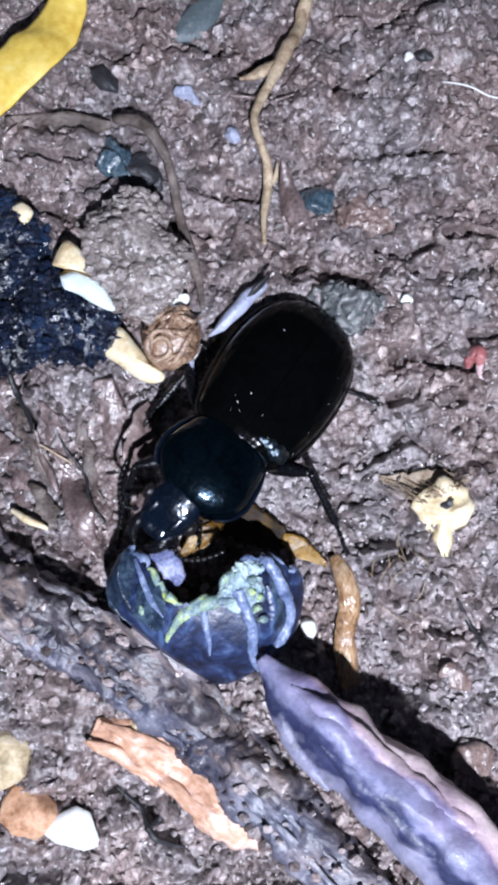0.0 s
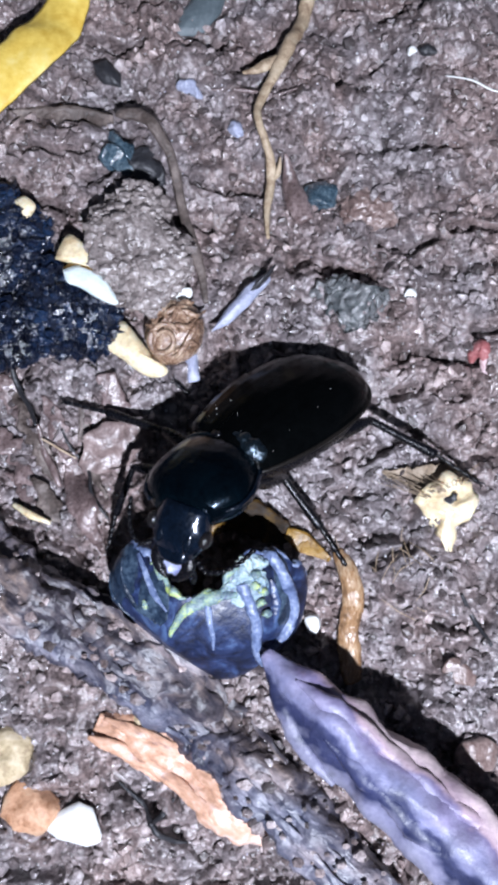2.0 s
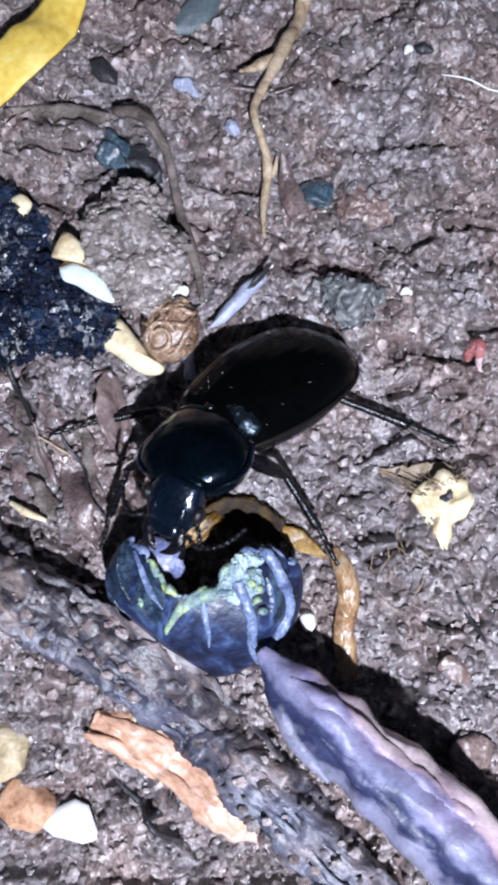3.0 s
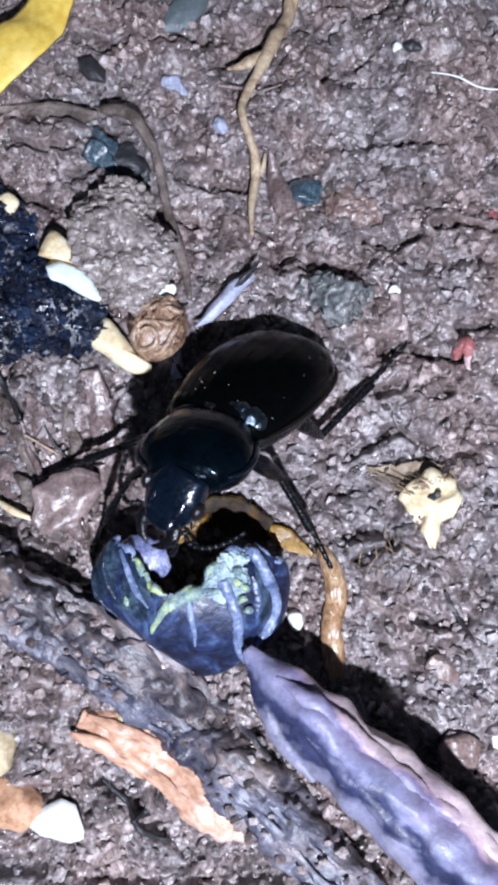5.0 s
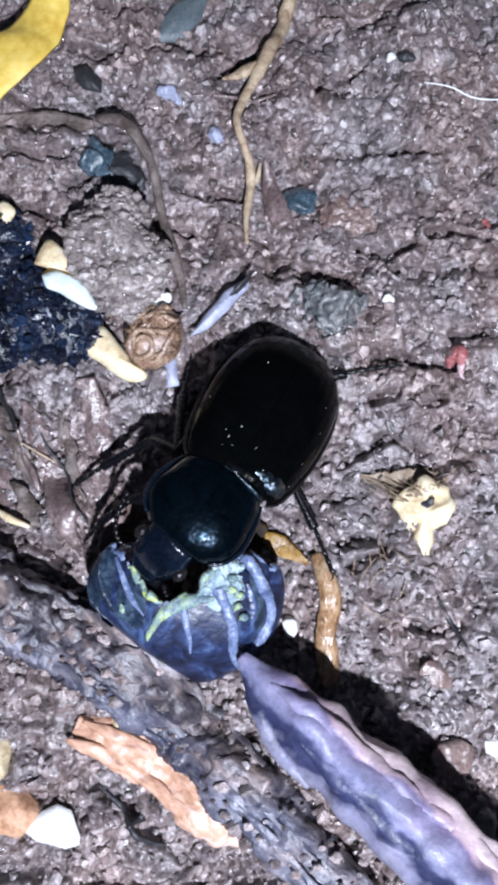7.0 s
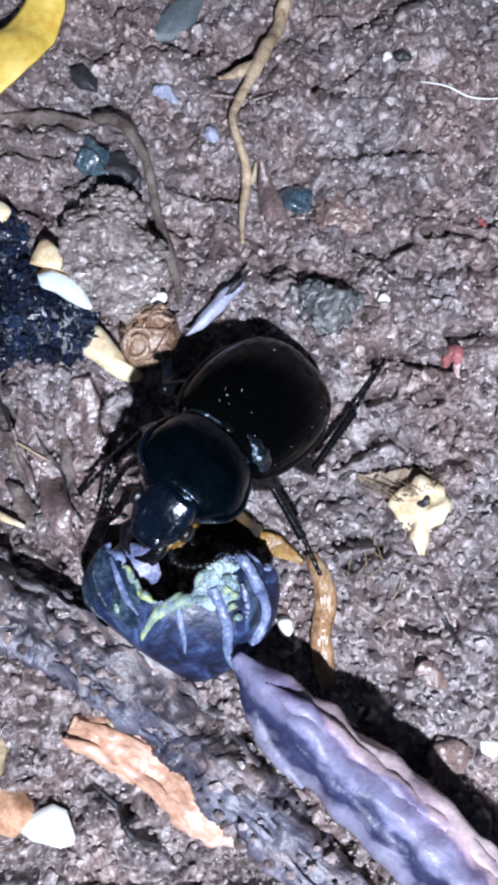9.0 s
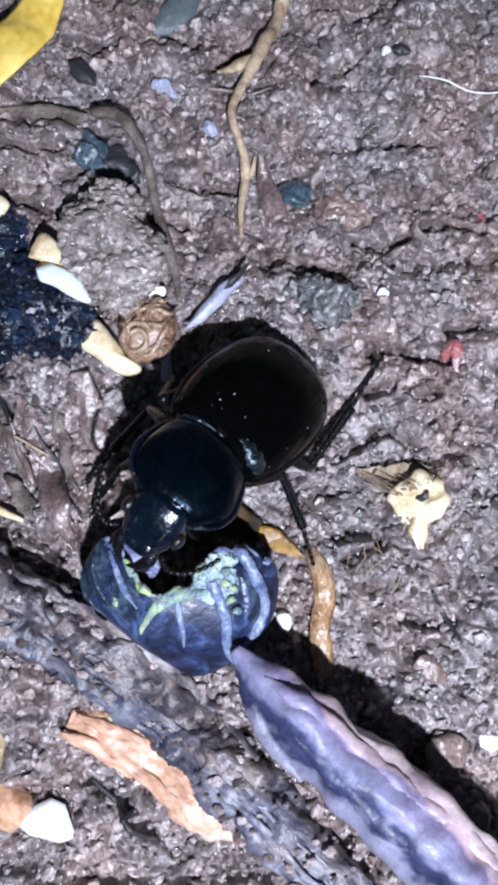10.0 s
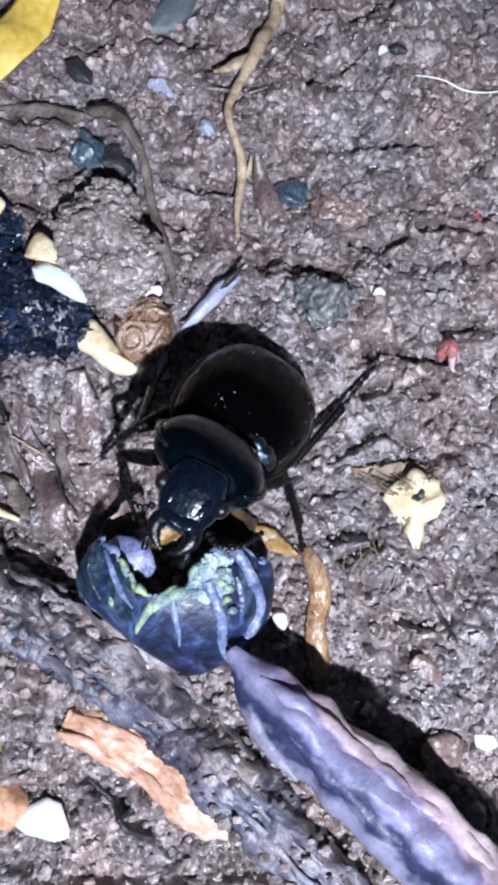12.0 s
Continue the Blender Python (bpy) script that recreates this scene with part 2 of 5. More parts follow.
def zoned_bark():
    """Bark whose colours lie in uneven zones along the twig: lilac flank, navy band of wet bark with the shaded side's
    dark painted in, mottled lilac back, pink edge.
    """
    m = mat("mauve_bark", [(0.5, 0.5, 0.5), (0.72, 0.71, 0.74), (1.0, 0.97, 0.98)], 0.3, (0.4, 0.6), 0.4, 1.3, fine=0.2, relief_detail=3)
    nodes, links = m.node_tree.nodes, m.node_tree.links
    p = nodes["Principled BSDF"]
    mottle = p.inputs["Base Color"].links[0].from_socket
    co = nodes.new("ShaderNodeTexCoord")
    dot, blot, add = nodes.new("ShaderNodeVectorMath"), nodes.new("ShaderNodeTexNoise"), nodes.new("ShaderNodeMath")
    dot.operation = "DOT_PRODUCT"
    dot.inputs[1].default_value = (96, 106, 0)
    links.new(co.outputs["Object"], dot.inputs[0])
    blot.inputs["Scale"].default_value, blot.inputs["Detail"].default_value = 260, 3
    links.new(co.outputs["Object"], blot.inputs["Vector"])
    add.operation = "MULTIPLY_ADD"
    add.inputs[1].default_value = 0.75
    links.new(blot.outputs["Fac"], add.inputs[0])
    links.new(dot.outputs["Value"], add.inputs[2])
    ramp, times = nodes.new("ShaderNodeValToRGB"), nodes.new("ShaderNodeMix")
    # navy stops: wet bark plus the shade of the lower-left side, put into the colour
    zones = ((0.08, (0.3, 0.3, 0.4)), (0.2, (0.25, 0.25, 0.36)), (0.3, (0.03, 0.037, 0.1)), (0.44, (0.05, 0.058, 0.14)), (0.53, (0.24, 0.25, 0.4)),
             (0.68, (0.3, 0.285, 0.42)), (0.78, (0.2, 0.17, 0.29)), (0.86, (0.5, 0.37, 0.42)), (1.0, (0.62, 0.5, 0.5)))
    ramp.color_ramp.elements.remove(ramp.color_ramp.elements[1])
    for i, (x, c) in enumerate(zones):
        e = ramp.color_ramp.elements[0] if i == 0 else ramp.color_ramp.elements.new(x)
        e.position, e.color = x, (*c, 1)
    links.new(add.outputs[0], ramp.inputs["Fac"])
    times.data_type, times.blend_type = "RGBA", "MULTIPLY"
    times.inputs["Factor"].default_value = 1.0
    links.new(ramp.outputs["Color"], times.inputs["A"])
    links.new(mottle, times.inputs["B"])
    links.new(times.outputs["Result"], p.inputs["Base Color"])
    return m


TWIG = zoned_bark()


LEAF_SCRAP = mat("dead_leaf", [(0.09, 0.062, 0.058), (0.2, 0.145, 0.135), (0.32, 0.245, 0.23)], 0.35, (0.3, 0.5), 0.5, 1.6, coat=0.3, coat_rough=0.25, relief_detail=3)


# ---- shapes ----
def ob_from(name, verts, faces, material, at=(0, 0, 0), parent=None, smooth=True, label=""):
    """One mesh object; verts in mm, relative to at (mm)."""
    me = bpy.data.meshes.new(name)
    me.from_pydata([tuple(float(c) * MM for c in v) for v in verts], [], faces)
    me.polygons.foreach_set("use_smooth", [smooth] * len(me.polygons))
    me.materials.append(material)
    me.update()
    ob = new(name, me)
    ob.location = [c * MM for c in at]
    if parent:
        ob.parent = parent
    if label:
        tagged(ob, label)
    return ob


def base(name, at, label, category, **more):
    ob = new(name)
    ob.empty_display_size = 2 * MM
    ob.location = [c * MM for c in at]
    return tagged(ob, label, category, **more)


def wobble(p, s, amp, seed=0.0):
    return Vector(p) + float(amp) * noise.noise_vector(Vector(p) * float(s) + Vector((seed, seed * 1.7, -seed)))


def smooth_path(points, n):
    """Points (mm) drawn out into n along a Catmull-Rom curve."""
    p = [np.array(q, float) for q in points]
    p = [2 * p[0] - p[1], *p, 2 * p[-1] - p[-2]]
    out = []
    for k in range(n):
        u = k / (n - 1) * (len(p) - 3)
        i = min(int(u), len(p) - 4)
        u -= i
        a, b, c, d = p[i:i + 4]
        out.append(0.5 * (2 * b + (c - a) * u + (2 * a - 5 * b + 4 * c - d) * u * u + (3 * b - a - 3 * c + d) * u ** 3))
    return out


def tube(points, radii, n=40, ring=14, flat=1.0, rough=0.0, rough_scale=0.6, ridges=0, ridge=0.0, seed=0.0, fine=0.0):
    """A tapered, uneven stem along points (mm). flat squashes it towards the ground; ridges run along it."""
    c = smooth_path(points, n)
    r = np.interp(np.linspace(0, 1, n), np.linspace(0, 1, len(radii)), radii)
    verts, faces = [], []
    for i in range(n):
        d = Vector(c[min(i + 1, n - 1)] - c[max(i - 1, 0)]).normalized()
        side = d.cross(Vector((0, 0, 1))).normalized() if abs(d.z) < 0.95 else Vector((1, 0, 0))
        up = side.cross(d).normalized()
        for k in range(ring):
            a = 2 * math.pi * k / ring
            q = r[i] * (1 + ridge * math.sin(ridges * a + 1.5 * noise.noise((i * 0.12, seed, 0))))
            v = Vector(c[i]) + side * q * math.cos(a) + up * q * flat * math.sin(a)
            v = wobble(v, rough_scale, rough * r[i], seed) if rough else v
            verts.append(wobble(v, 4 * rough_scale, fine * r[i], seed + 5) if fine else v)
    for i in range(n - 1):
        for k in range(ring):
            j = (k + 1) % ring
            faces.append((i * ring + k, i * ring + j, (i + 1) * ring + j, (i + 1) * ring + k))
    faces.append(tuple(range(ring - 1, -1, -1)))
    faces.append(tuple((n - 1) * ring + k for k in range(ring)))
    return verts, faces


def sheet(points, widths, thick=0.35, n=30, across=8, cup=0.0, rough=0.15, seed=0.0, roll=0.0, ragged=0.0):
    """A strip of leaf, bark or skin with thickness, along points (mm)."""
    c = smooth_path(points, n)
    w = np.interp(np.linspace(0, 1, n), np.linspace(0, 1, len(widths)), widths)
    top, m = [], across + 1
    for i in range(n):
        d = Vector(c[min(i + 1, n - 1)] - c[max(i - 1, 0)]).normalized()
        side = d.cross(Vector((0, 0, 1))).normalized()
        up = side.cross(d).normalized()
        side = side * math.cos(radians(roll)) + up * math.sin(radians(roll))
        up = side.cross(d).normalized()
        for k in range(m):
            s = 2 * k / across - 1
            half = w[i] / 2 * (1 + ragged * noise.noise((i * 0.45, seed, 3.0 * (s > 0))))
            v = Vector(c[i]) + side * half * s + up * cup * w[i] * (s * s - 0.4)
            top.append((wobble(v, 0.5, rough, seed), up))
    verts = [v + u * thick / 2 for v, u in top] + [v - u * thick / 2 for v, u in top]
    off, faces = len(top), []
    for i in range(n - 1):
        for k in range(across):
            a, b, c2, d2 = i * m + k, i * m + k + 1, (i + 1) * m + k + 1, (i + 1) * m + k
            faces += [(a, b, c2, d2), (off + d2, off + c2, off + b, off + a)]
    rim = [k for k in range(m)] + [i * m + across for i in range(1, n)] + [(n - 1) * m + k for k in range(across - 1, -1, -1)] + [i * m for i in range(n - 2, 0, -1)]
    for a, b in zip(rim, rim[1:] + rim[:1]):
        faces.append((b, a, off + a, off + b))
    return verts, faces


def lump(size, rough=0.2, detail=3, scale=0.9, seed=0.0, fine=0.0, turn=0.0, boxy=1.0):
    """An uneven stone or clod of size (mm) round its own centre."""
    bm = bmesh.new()
    bmesh.ops.create_icosphere(bm, subdivisions=detail, radius=1)
    big, verts = sum(size) / 6, []
    rot = Matrix.Rotation(radians(turn), 3, "Z")
    for v in bm.verts:
        q = Vector([math.copysign(abs(c) ** boxy, c) for c in v.co]) if boxy != 1 else v.co.copy()
        q = Vector((q.x * size[0] / 2, q.y * size[1] / 2, q.z * size[2] / 2))
        q = wobble(q, scale / big, rough * big, seed)
        if fine:
            q = wobble(q, 5 * scale / big, fine * big, seed + 9)
        verts.append(rot @ q)
    faces = [tuple(v.index for v in f.verts) for f in bm.faces]
    bm.free()
    return verts, faces


def plate(outline, thick, seed=0.0, bulge=0.4, inner=3, rough=0.1, sharp=True):
    """A flake: an outline in mm, filled in rings towards its middle, with thickness."""
    ring = np.array([*outline, outline[0]], float)
    o = [np.array([np.interp(u, range(len(ring)), ring[:, k]) for k in range(3)]) for u in np.linspace(0, len(outline), 5 * len(outline) + 1)[:-1]]
    if not sharp:
        o = [np.array(p, float) for p in smooth_path([*outline, outline[0]], 5 * len(outline))[:-1]]
    mid, n = sum(o) / len(o), len(o)
    verts, faces = [], []
    for sign in (1, -1):
        for r in range(inner):
            s = 1 - r / inner
            for p in o:
                q = mid + (p - mid) * s
                z = sign * thick / 2 * (0.45 + 0.55 * (1 - s * s)) + bulge * (1 - s * s)
                verts.append(wobble((q[0], q[1], z + 0.0), 0.6, rough, seed))
        verts.append(Vector((mid[0], mid[1], sign * thick / 2 + bulge)))
    half = inner * n + 1
    for side in (0, 1):
        b = side * half
        for r in range(inner - 1):
            for k in range(n):
                j = (k + 1) % n
                f = (b + r * n + k, b + r * n + j, b + (r + 1) * n + j, b + (r + 1) * n + k)
                faces.append(f if side == 0 else f[::-1])
        for k in range(n):
            j = (k + 1) % n
            f = (b + (inner - 1) * n + k, b + (inner - 1) * n + j, b + inner * n)
            faces.append(f if side == 0 else f[::-1])
    for k in range(n):
        j = (k + 1) % n
        faces.append((j, k, half + k, half + j))
    return verts, faces


# ---- ground: one sheet of damp crumbly soil, fine where the beetle sits, running out to the horizon ----
STEP = 0.13
inner_x, inner_y = np.arange(-36, 36.01, STEP), np.arange(-56, 62.01, STEP)
far = np.array([0.6, 1.6, 3.5, 7, 13, 24, 45, 90, 200, 500, 1500, 6000, 30000])
XS = np.concatenate([inner_x[0] - far[::-1], inner_x, inner_x[-1] + far])
YS = np.concatenate([inner_y[0] - far[::-1], inner_y, inner_y[-1] + far])


def value_noise(x, y, size, rng):
    """Smooth noise in -1..1 on the grid x, y, with cells of size mm."""
    table = rng.uniform(-1, 1, (64, 64))
    u, v = x / size, y / size
    i, j = np.floor(u).astype(int), np.floor(v).astype(int)
    fu, fv = u - i, v - j
    fu, fv = fu * fu * (3 - 2 * fu), fv * fv * (3 - 2 * fv)
    i, j, k, m = i % 64, j % 64, (i + 1) % 64, (j + 1) % 64
    return (table[i, j] * (1 - fu) + table[k, j] * fu) * (1 - fv) + (table[i, m] * (1 - fu) + table[k, m] * fu) * fv


rng = np.random.default_rng(5)
GX, GY = np.meshgrid(XS, YS, indexing="ij")
height = 0.7 * value_noise(GX, GY, 17, rng) + 0.45 * value_noise(GX, GY, 7, rng) + 0.25 * value_noise(GX, GY, 2.6, rng)
for size, h in ((11, 1.1), (6, 1.0), (3.2, 0.6)):  # broken crust: plates with short steep steps between them
    field = value_noise(GX, GY, size, rng) + 0.35 * value_noise(GX, GY, size / 3, rng)
    height += h / (1 + np.exp(-20 * field)) - h / 2
near = (np.abs(GX) < 37) & (np.abs(GY - 3) < 60)
# clods: broad mounds with steep edges
CLODS = [((-19.0, 27.3), 5.5, 3.0, 1.1), ((-17.1, 3.4), 4.5, 4.0, 0.9), ((19.5, 39.9), 5.0, 3.2, 0.9), ((15.0, 12.1), 6.0, 3.5, 0.7),
         ((9.9, 33.7), 6.5, 3.0, 0.7), ((17.0, 4.5), 5.0, 2.6, 0.7), ((13.4, -14.4), 6.0, 5.0, 0.6), ((-14.9, -23.5), 6.0, 3.4, 0.6), ((19.5, 19.9), 6.0, 3.0, 0.6)]
for (cx, cy), rx, ry, h in CLODS:
    d = ((GX - cx) / rx) ** 2 + ((GY - cy) / ry) ** 2 + 0.25 * value_noise(GX, GY, 2.2, rng)
    height += h * np.clip(1.25 - d, 0, 1) ** 0.6 * (d < 1.25)
# crumbs: thousands of small domes pressed into the surface
crumbs = height * 0.0
wave_x = GX + 0.3 * value_noise(GX, GY, 0.8, rng) + 0.14 * value_noise(GX, GY, 0.4, rng)
wave_y = GY + 0.3 * value_noise(GX, GY, 0.7, rng) + 0.14 * value_noise(GX, GY, 0.45, rng)
for radius, count, tall in ((2.4, 300, 0.5), (1.3, 1000, 0.75), (0.85, 3000, 0.9), (0.55, 6500, 0.95), (0.36, 6000, 0.9)):
    px, py, pr = rng.uniform(-35, 35, count), rng.uniform(-55, 61, count), radius * rng.uniform(0.6, 1.25, count)
    ph = tall * pr * rng.uniform(0.45, 1.0, count)
    sq, tw, slant = rng.uniform(0.7, 1.4, count), rng.uniform(0, 2 * math.pi, count), rng.uniform(0.1, 0.75, count)
    for x0, y0, r0, h0, q0, a0, s0 in zip(px, py, pr, ph, sq, tw, slant):
        i0, i1 = np.searchsorted(XS, (x0 - r0 * 1.4, x0 + r0 * 1.4))
        j0, j1 = np.searchsorted(YS, (y0 - r0 * 1.4, y0 + r0 * 1.4))
        dx, dy = wave_x[i0:i1, j0:j1] - x0, wave_y[i0:i1, j0:j1] - y0
        ex, ey = (dx * math.cos(a0) + dy * math.sin(a0)) / q0, (dy * math.cos(a0) - dx * math.sin(a0)) * q0
        dome = h0 * np.minimum(np.clip(1 - (ex * ex + ey * ey) / (r0 * r0), 0, 1) ** 0.6, 0.78) * (1 + s0 * np.clip(ex / r0, -1, 1))
        crumbs[i0:i1, j0:j1] = np.maximum(crumbs[i0:i1, j0:j1], dome)
height += crumbs + 0.09 * value_noise(GX, GY, 0.6, rng) + 0.03 * value_noise(GX, GY, 0.3, rng)
# cracks: narrow winding furrows
CRACKS = [[(-5.5, 24.8), (-2.2, 23.8), (0.8, 23.9)], [(-15.7, 39.3), (-13.4, 38.7), (-10.4, 39.0)], [(10.5, -2.2), (13.2, -0.6), (15.0, 0.5), (17.9, -1.1)],
          [(13.9, 7.7), (16.3, 8.2), (17.6, 7.3), (21.3, 7.2)], [(6.4, 15.7), (8.6, 15.5), (11.8, 14.6)], [(3.5, 16.0), (5.4, 16.9), (7.0, 16.3)],
          [(10.6, -12.0), (13.0, -10.8), (14.6, -10.0)], [(19.0, 19.9), (22.2, 20.1), (24.4, 19.5)], [(21.1, 10.1), (24.1, 10.5)], [(6.6, 34.9), (9.4, 34.6)],
          [(-7.7, 21.4), (-5.8, 20.5), (-4.1, 20.2)], [(-21.4, 6.7), (-21.9, 5.0), (-20.2, 1.3)], [(-8.6, -33.3), (-6.6, -35.8), (-4.6, -37.7)], [(-12.7, -31.4), (-10.7, -32.4), (-8.1, -33.8)], [(-23.1, -39.1), (-19.6, -39.0), (-17.1, -38.8)], [(-17.0, -40.5), (-9.5, -40.1), (-2.0, -40.1), (3.9, -39.6)],
          [(-20.8, 21.9), (-18.6, 22.2), (-16.9, 20.8)], [(-2.6, 39.8), (-5.0, 38.6), (-7.6, 38.9)], [(2.4, 38.6), (-0.4, 36.9), (-1.6, 35.9)], [(9.5, 43.5), (12.5, 42.6), (15.6, 43.2)], [(15.5, 27.8), (18.2, 28.6), (21.0, 27.9)], [(12.2, 18.6), (14.8, 18.0), (17.2, 18.8)], [(13.4, 4.0), (15.9, 4.6), (18.3, 3.4), (20.0, 3.9)], [(9.4, -9.9), (12.2, -9.2), (14.4, -9.8)], [(16.0, -16.8), (18.4, -17.6), (20.8, -17.0)], [(-12.9, 43.5), (-10.2, 42.7), (-8.2, 43.4)], [(-21.4, 27.2), (-18.2, 26.8), (-15.6, 27.6)], [(-15.9, 24.2), (-13.2, 25.5), (-10.5, 25.0), (-8.5, 22.5)], [(-23.1, -6.4), (-19.4, -8.7), (-15.2, -11.3)]]
for line in CRACKS:
    pts = np.array(smooth_path([(*p, 0) for p in line], 60))
    i0, i1 = np.searchsorted(XS, (pts[:, 0].min() - 2, pts[:, 0].max() + 2))
    j0, j1 = np.searchsorted(YS, (pts[:, 1].min() - 2, pts[:, 1].max() + 2))
    sub_x, sub_y = GX[i0:i1, j0:j1], GY[i0:i1, j0:j1]
    d = np.min((sub_x[..., None] - pts[:, 0]) ** 2 + (sub_y[..., None] - pts[:, 1]) ** 2, axis=-1) ** 0.5
    d = d + 0.25 * value_noise(sub_x, sub_y, 0.9, rng)
    height[i0:i1, j0:j1] -= 2.2 * np.clip(1 - d / 0.62, 0, 1) ** 0.8
height = np.where(near, height, 0.5 * value_noise(GX, GY, 40, rng) * (np.abs(GX) < 4000) * (np.abs(GY) < 4000))


def ground_z(x, y):
    """The soil's height in mm, smoothed over a small patch."""
    i, j = np.searchsorted(XS, x), np.searchsorted(YS, y)
    return float(np.mean(height[i - 4:i + 5, j - 4:j + 5]))


def on(p, lift=0.0):
    return (p[0], p[1], ground_z(*p) + lift)


def lay(points, lift=0.3):
    """Points laid on the soil: (x, y) rest at lift, (x, y, z) keep their height above it."""
    return [(p[0], p[1], ground_z(p[0], p[1]) + (p[2] if len(p) > 2 else lift)) for p in points]


nx, ny = len(XS), len(YS)
ground_mesh = bpy.data.meshes.new("ground")
coords = np.stack([GX, GY, height], -1).reshape(-1, 3) * MM
index = np.arange(nx * ny).reshape(nx, ny)
quads = np.stack([index[:-1, :-1], index[1:, :-1], index[1:, 1:], index[:-1, 1:]], -1).reshape(-1, 4)
ground_mesh.vertices.add(len(coords))
ground_mesh.vertices.foreach_set("co", coords.ravel())
ground_mesh.loops.add(quads.size)
ground_mesh.loops.foreach_set("vertex_index", quads.ravel())
ground_mesh.polygons.add(len(quads))
ground_mesh.polygons.foreach_set("loop_start", np.arange(0, quads.size, 4))
ground_mesh.polygons.foreach_set("use_smooth", np.ones(len(quads), bool))
ground_mesh.update(calc_edges=True)
ground_mesh.materials.append(SOIL)
tagged(new("ground", ground_mesh), "damp grey-brown crumbly soil with cracks and glistening grains", "soil", kind="structure")


def scatter(name, count, sizes, material, label, seed, category, smooth=False):
    """Loose grains strewn over the soil, one mesh."""
    r = np.random.default_rng(seed)
    bm = bmesh.new()
    bmesh.ops.create_icosphere(bm, subdivisions=1, radius=1)
    unit = np.array([v.co[:] for v in bm.verts])
    tri = np.array([[v.index for v in f.verts] for f in bm.faces])
    bm.free()
    verts, faces = [], []
    for n in range(count):
        x, y = r.uniform(-33, 33), r.uniform(-52, 57)
        s = sizes[0] + (sizes[1] - sizes[0]) * r.uniform() ** 2
        jag = unit * (1 + r.uniform(-0.42, 0.42, (len(unit), 1)))
        turn = np.array(Euler(r.uniform(0, 6.3, 3)).to_matrix())
        p = (jag * s * r.uniform(0.55, 1.1, 3)) @ turn.T + np.array([x, y, ground_z(x, y) + 0.2 * s])
        verts.append(p)
        faces.append(tri + len(unit) * n)
    ob = ob_from(name, np.concatenate(verts), np.concatenate(faces).tolist(), material, smooth=smooth)
    return tagged(ob, label, category, kind="stuff")


scatter("soil_grains", 12500, (0.18, 0.72), GRAIN, "loose grey-brown soil crumbs lying on the ground", 11, "soil grains")
# white grains painted in place of the wet soil's specular glints
scatter("glint_and_grit", 5200, (0.05, 0.14), GLINT_AND_GRIT, "tiny white grains standing in for glints of the wet soil", 12, "grit")


# ---- wood and stems ----
def twig():
    at = on((6.1, -26.0), 0)
    t = base("twig", at, "thick mauve-grey twig with ridged bark propped above the soil", "twig")
    path = [(1.0, -18.9, 8.0), (2.9, -21.2, 8.4), (5.9, -24.2, 9.0), (10.9, -28.6, 9.4), (16.3, -33.3, 9.8), (21.8, -38.3, 10.0), (27.7, -44.6, 8.0), (35.8, -52.5, 3.0)]
    rel = [tuple(np.array(p) - at) for p in path]
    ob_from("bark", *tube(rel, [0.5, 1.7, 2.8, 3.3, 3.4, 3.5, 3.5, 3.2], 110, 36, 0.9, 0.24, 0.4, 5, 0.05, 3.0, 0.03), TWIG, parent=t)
    for k, (line, w) in enumerate((
            ([(3.4, -20.9, 9.9), (6.4, -22.9, 11.0), (10.3, -25.9, 11.2), (13.6, -28.8, 11.4), (18.6, -32.9, 11.4), (24.0, -37.9, 11.0)], [0.2, 0.9, 0.7, 0.9, 1.0, 0.8]),
            ([(1.4, -20.0, 8.6), (2.5, -23.2, 9.4), (4.0, -26.2, 9.4), (6.4, -29.2, 9.2)], [0.3, 0.8, 0.8, 0.2]),
            ([(5.6, -25.2, 11.0), (8.6, -28.0, 11.5), (12.4, -31.4, 11.8), (16.4, -35.0, 11.9)], [0.2, 0.9, 1.0, 0.2]))):
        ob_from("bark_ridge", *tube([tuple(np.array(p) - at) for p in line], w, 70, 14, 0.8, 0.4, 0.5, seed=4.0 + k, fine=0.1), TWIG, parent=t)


def dark_log():
    path = lay([(-29.5, -6.8, 2.2), (-24.6, -11.2, 2.2), (-19.8, -14.6, 2.0), (-15.0, -17.4, 2.0), (-9.3, -21.0, 1.6), (-3.6, -25.8, 0.9), (1.0, -30.6), (7.0, -36.7), (12.9, -42.9)], 0.6)
    at = path[4]
    t = base("rotten_stem", at, "dark blue-grey rotten stem half sunk in the soil", "stem")
    rel = [tuple(np.array(p) - at) for p in path]
    ob_from("bark", *tube(rel, [3.0, 3.2, 3.3, 3.2, 3.4, 3.4, 3.0, 2.6, 2.0], 200, 40, 0.75, 0.3, 0.5, 4, 0.1, 7.0, 0.12), DARK_BARK, parent=t)
    for k, (s, a, b, w) in enumerate(((-1.7, 0, 5, 0.8), (0.4, 1, 7, 1.0), (1.9, 2, 6, 0.7), (-0.6, 3, 8, 0.6))):
        rib = [(p[0] + s, p[1] + s, p[2] + 2.2 - 0.3 * abs(s)) for p in rel[a:b + 1]]
        ob_from("bark_strip", *sheet(rib, [0.4, 1.6 * w, 2.0 * w, 1.2 * w, 0.3], 0.6, 90, 8, -0.1, 0.45, 11.0 + k, ragged=0.6), DARK_BARK, parent=t)
    crumbs_on(t, rel, 3.2, 260, 5)


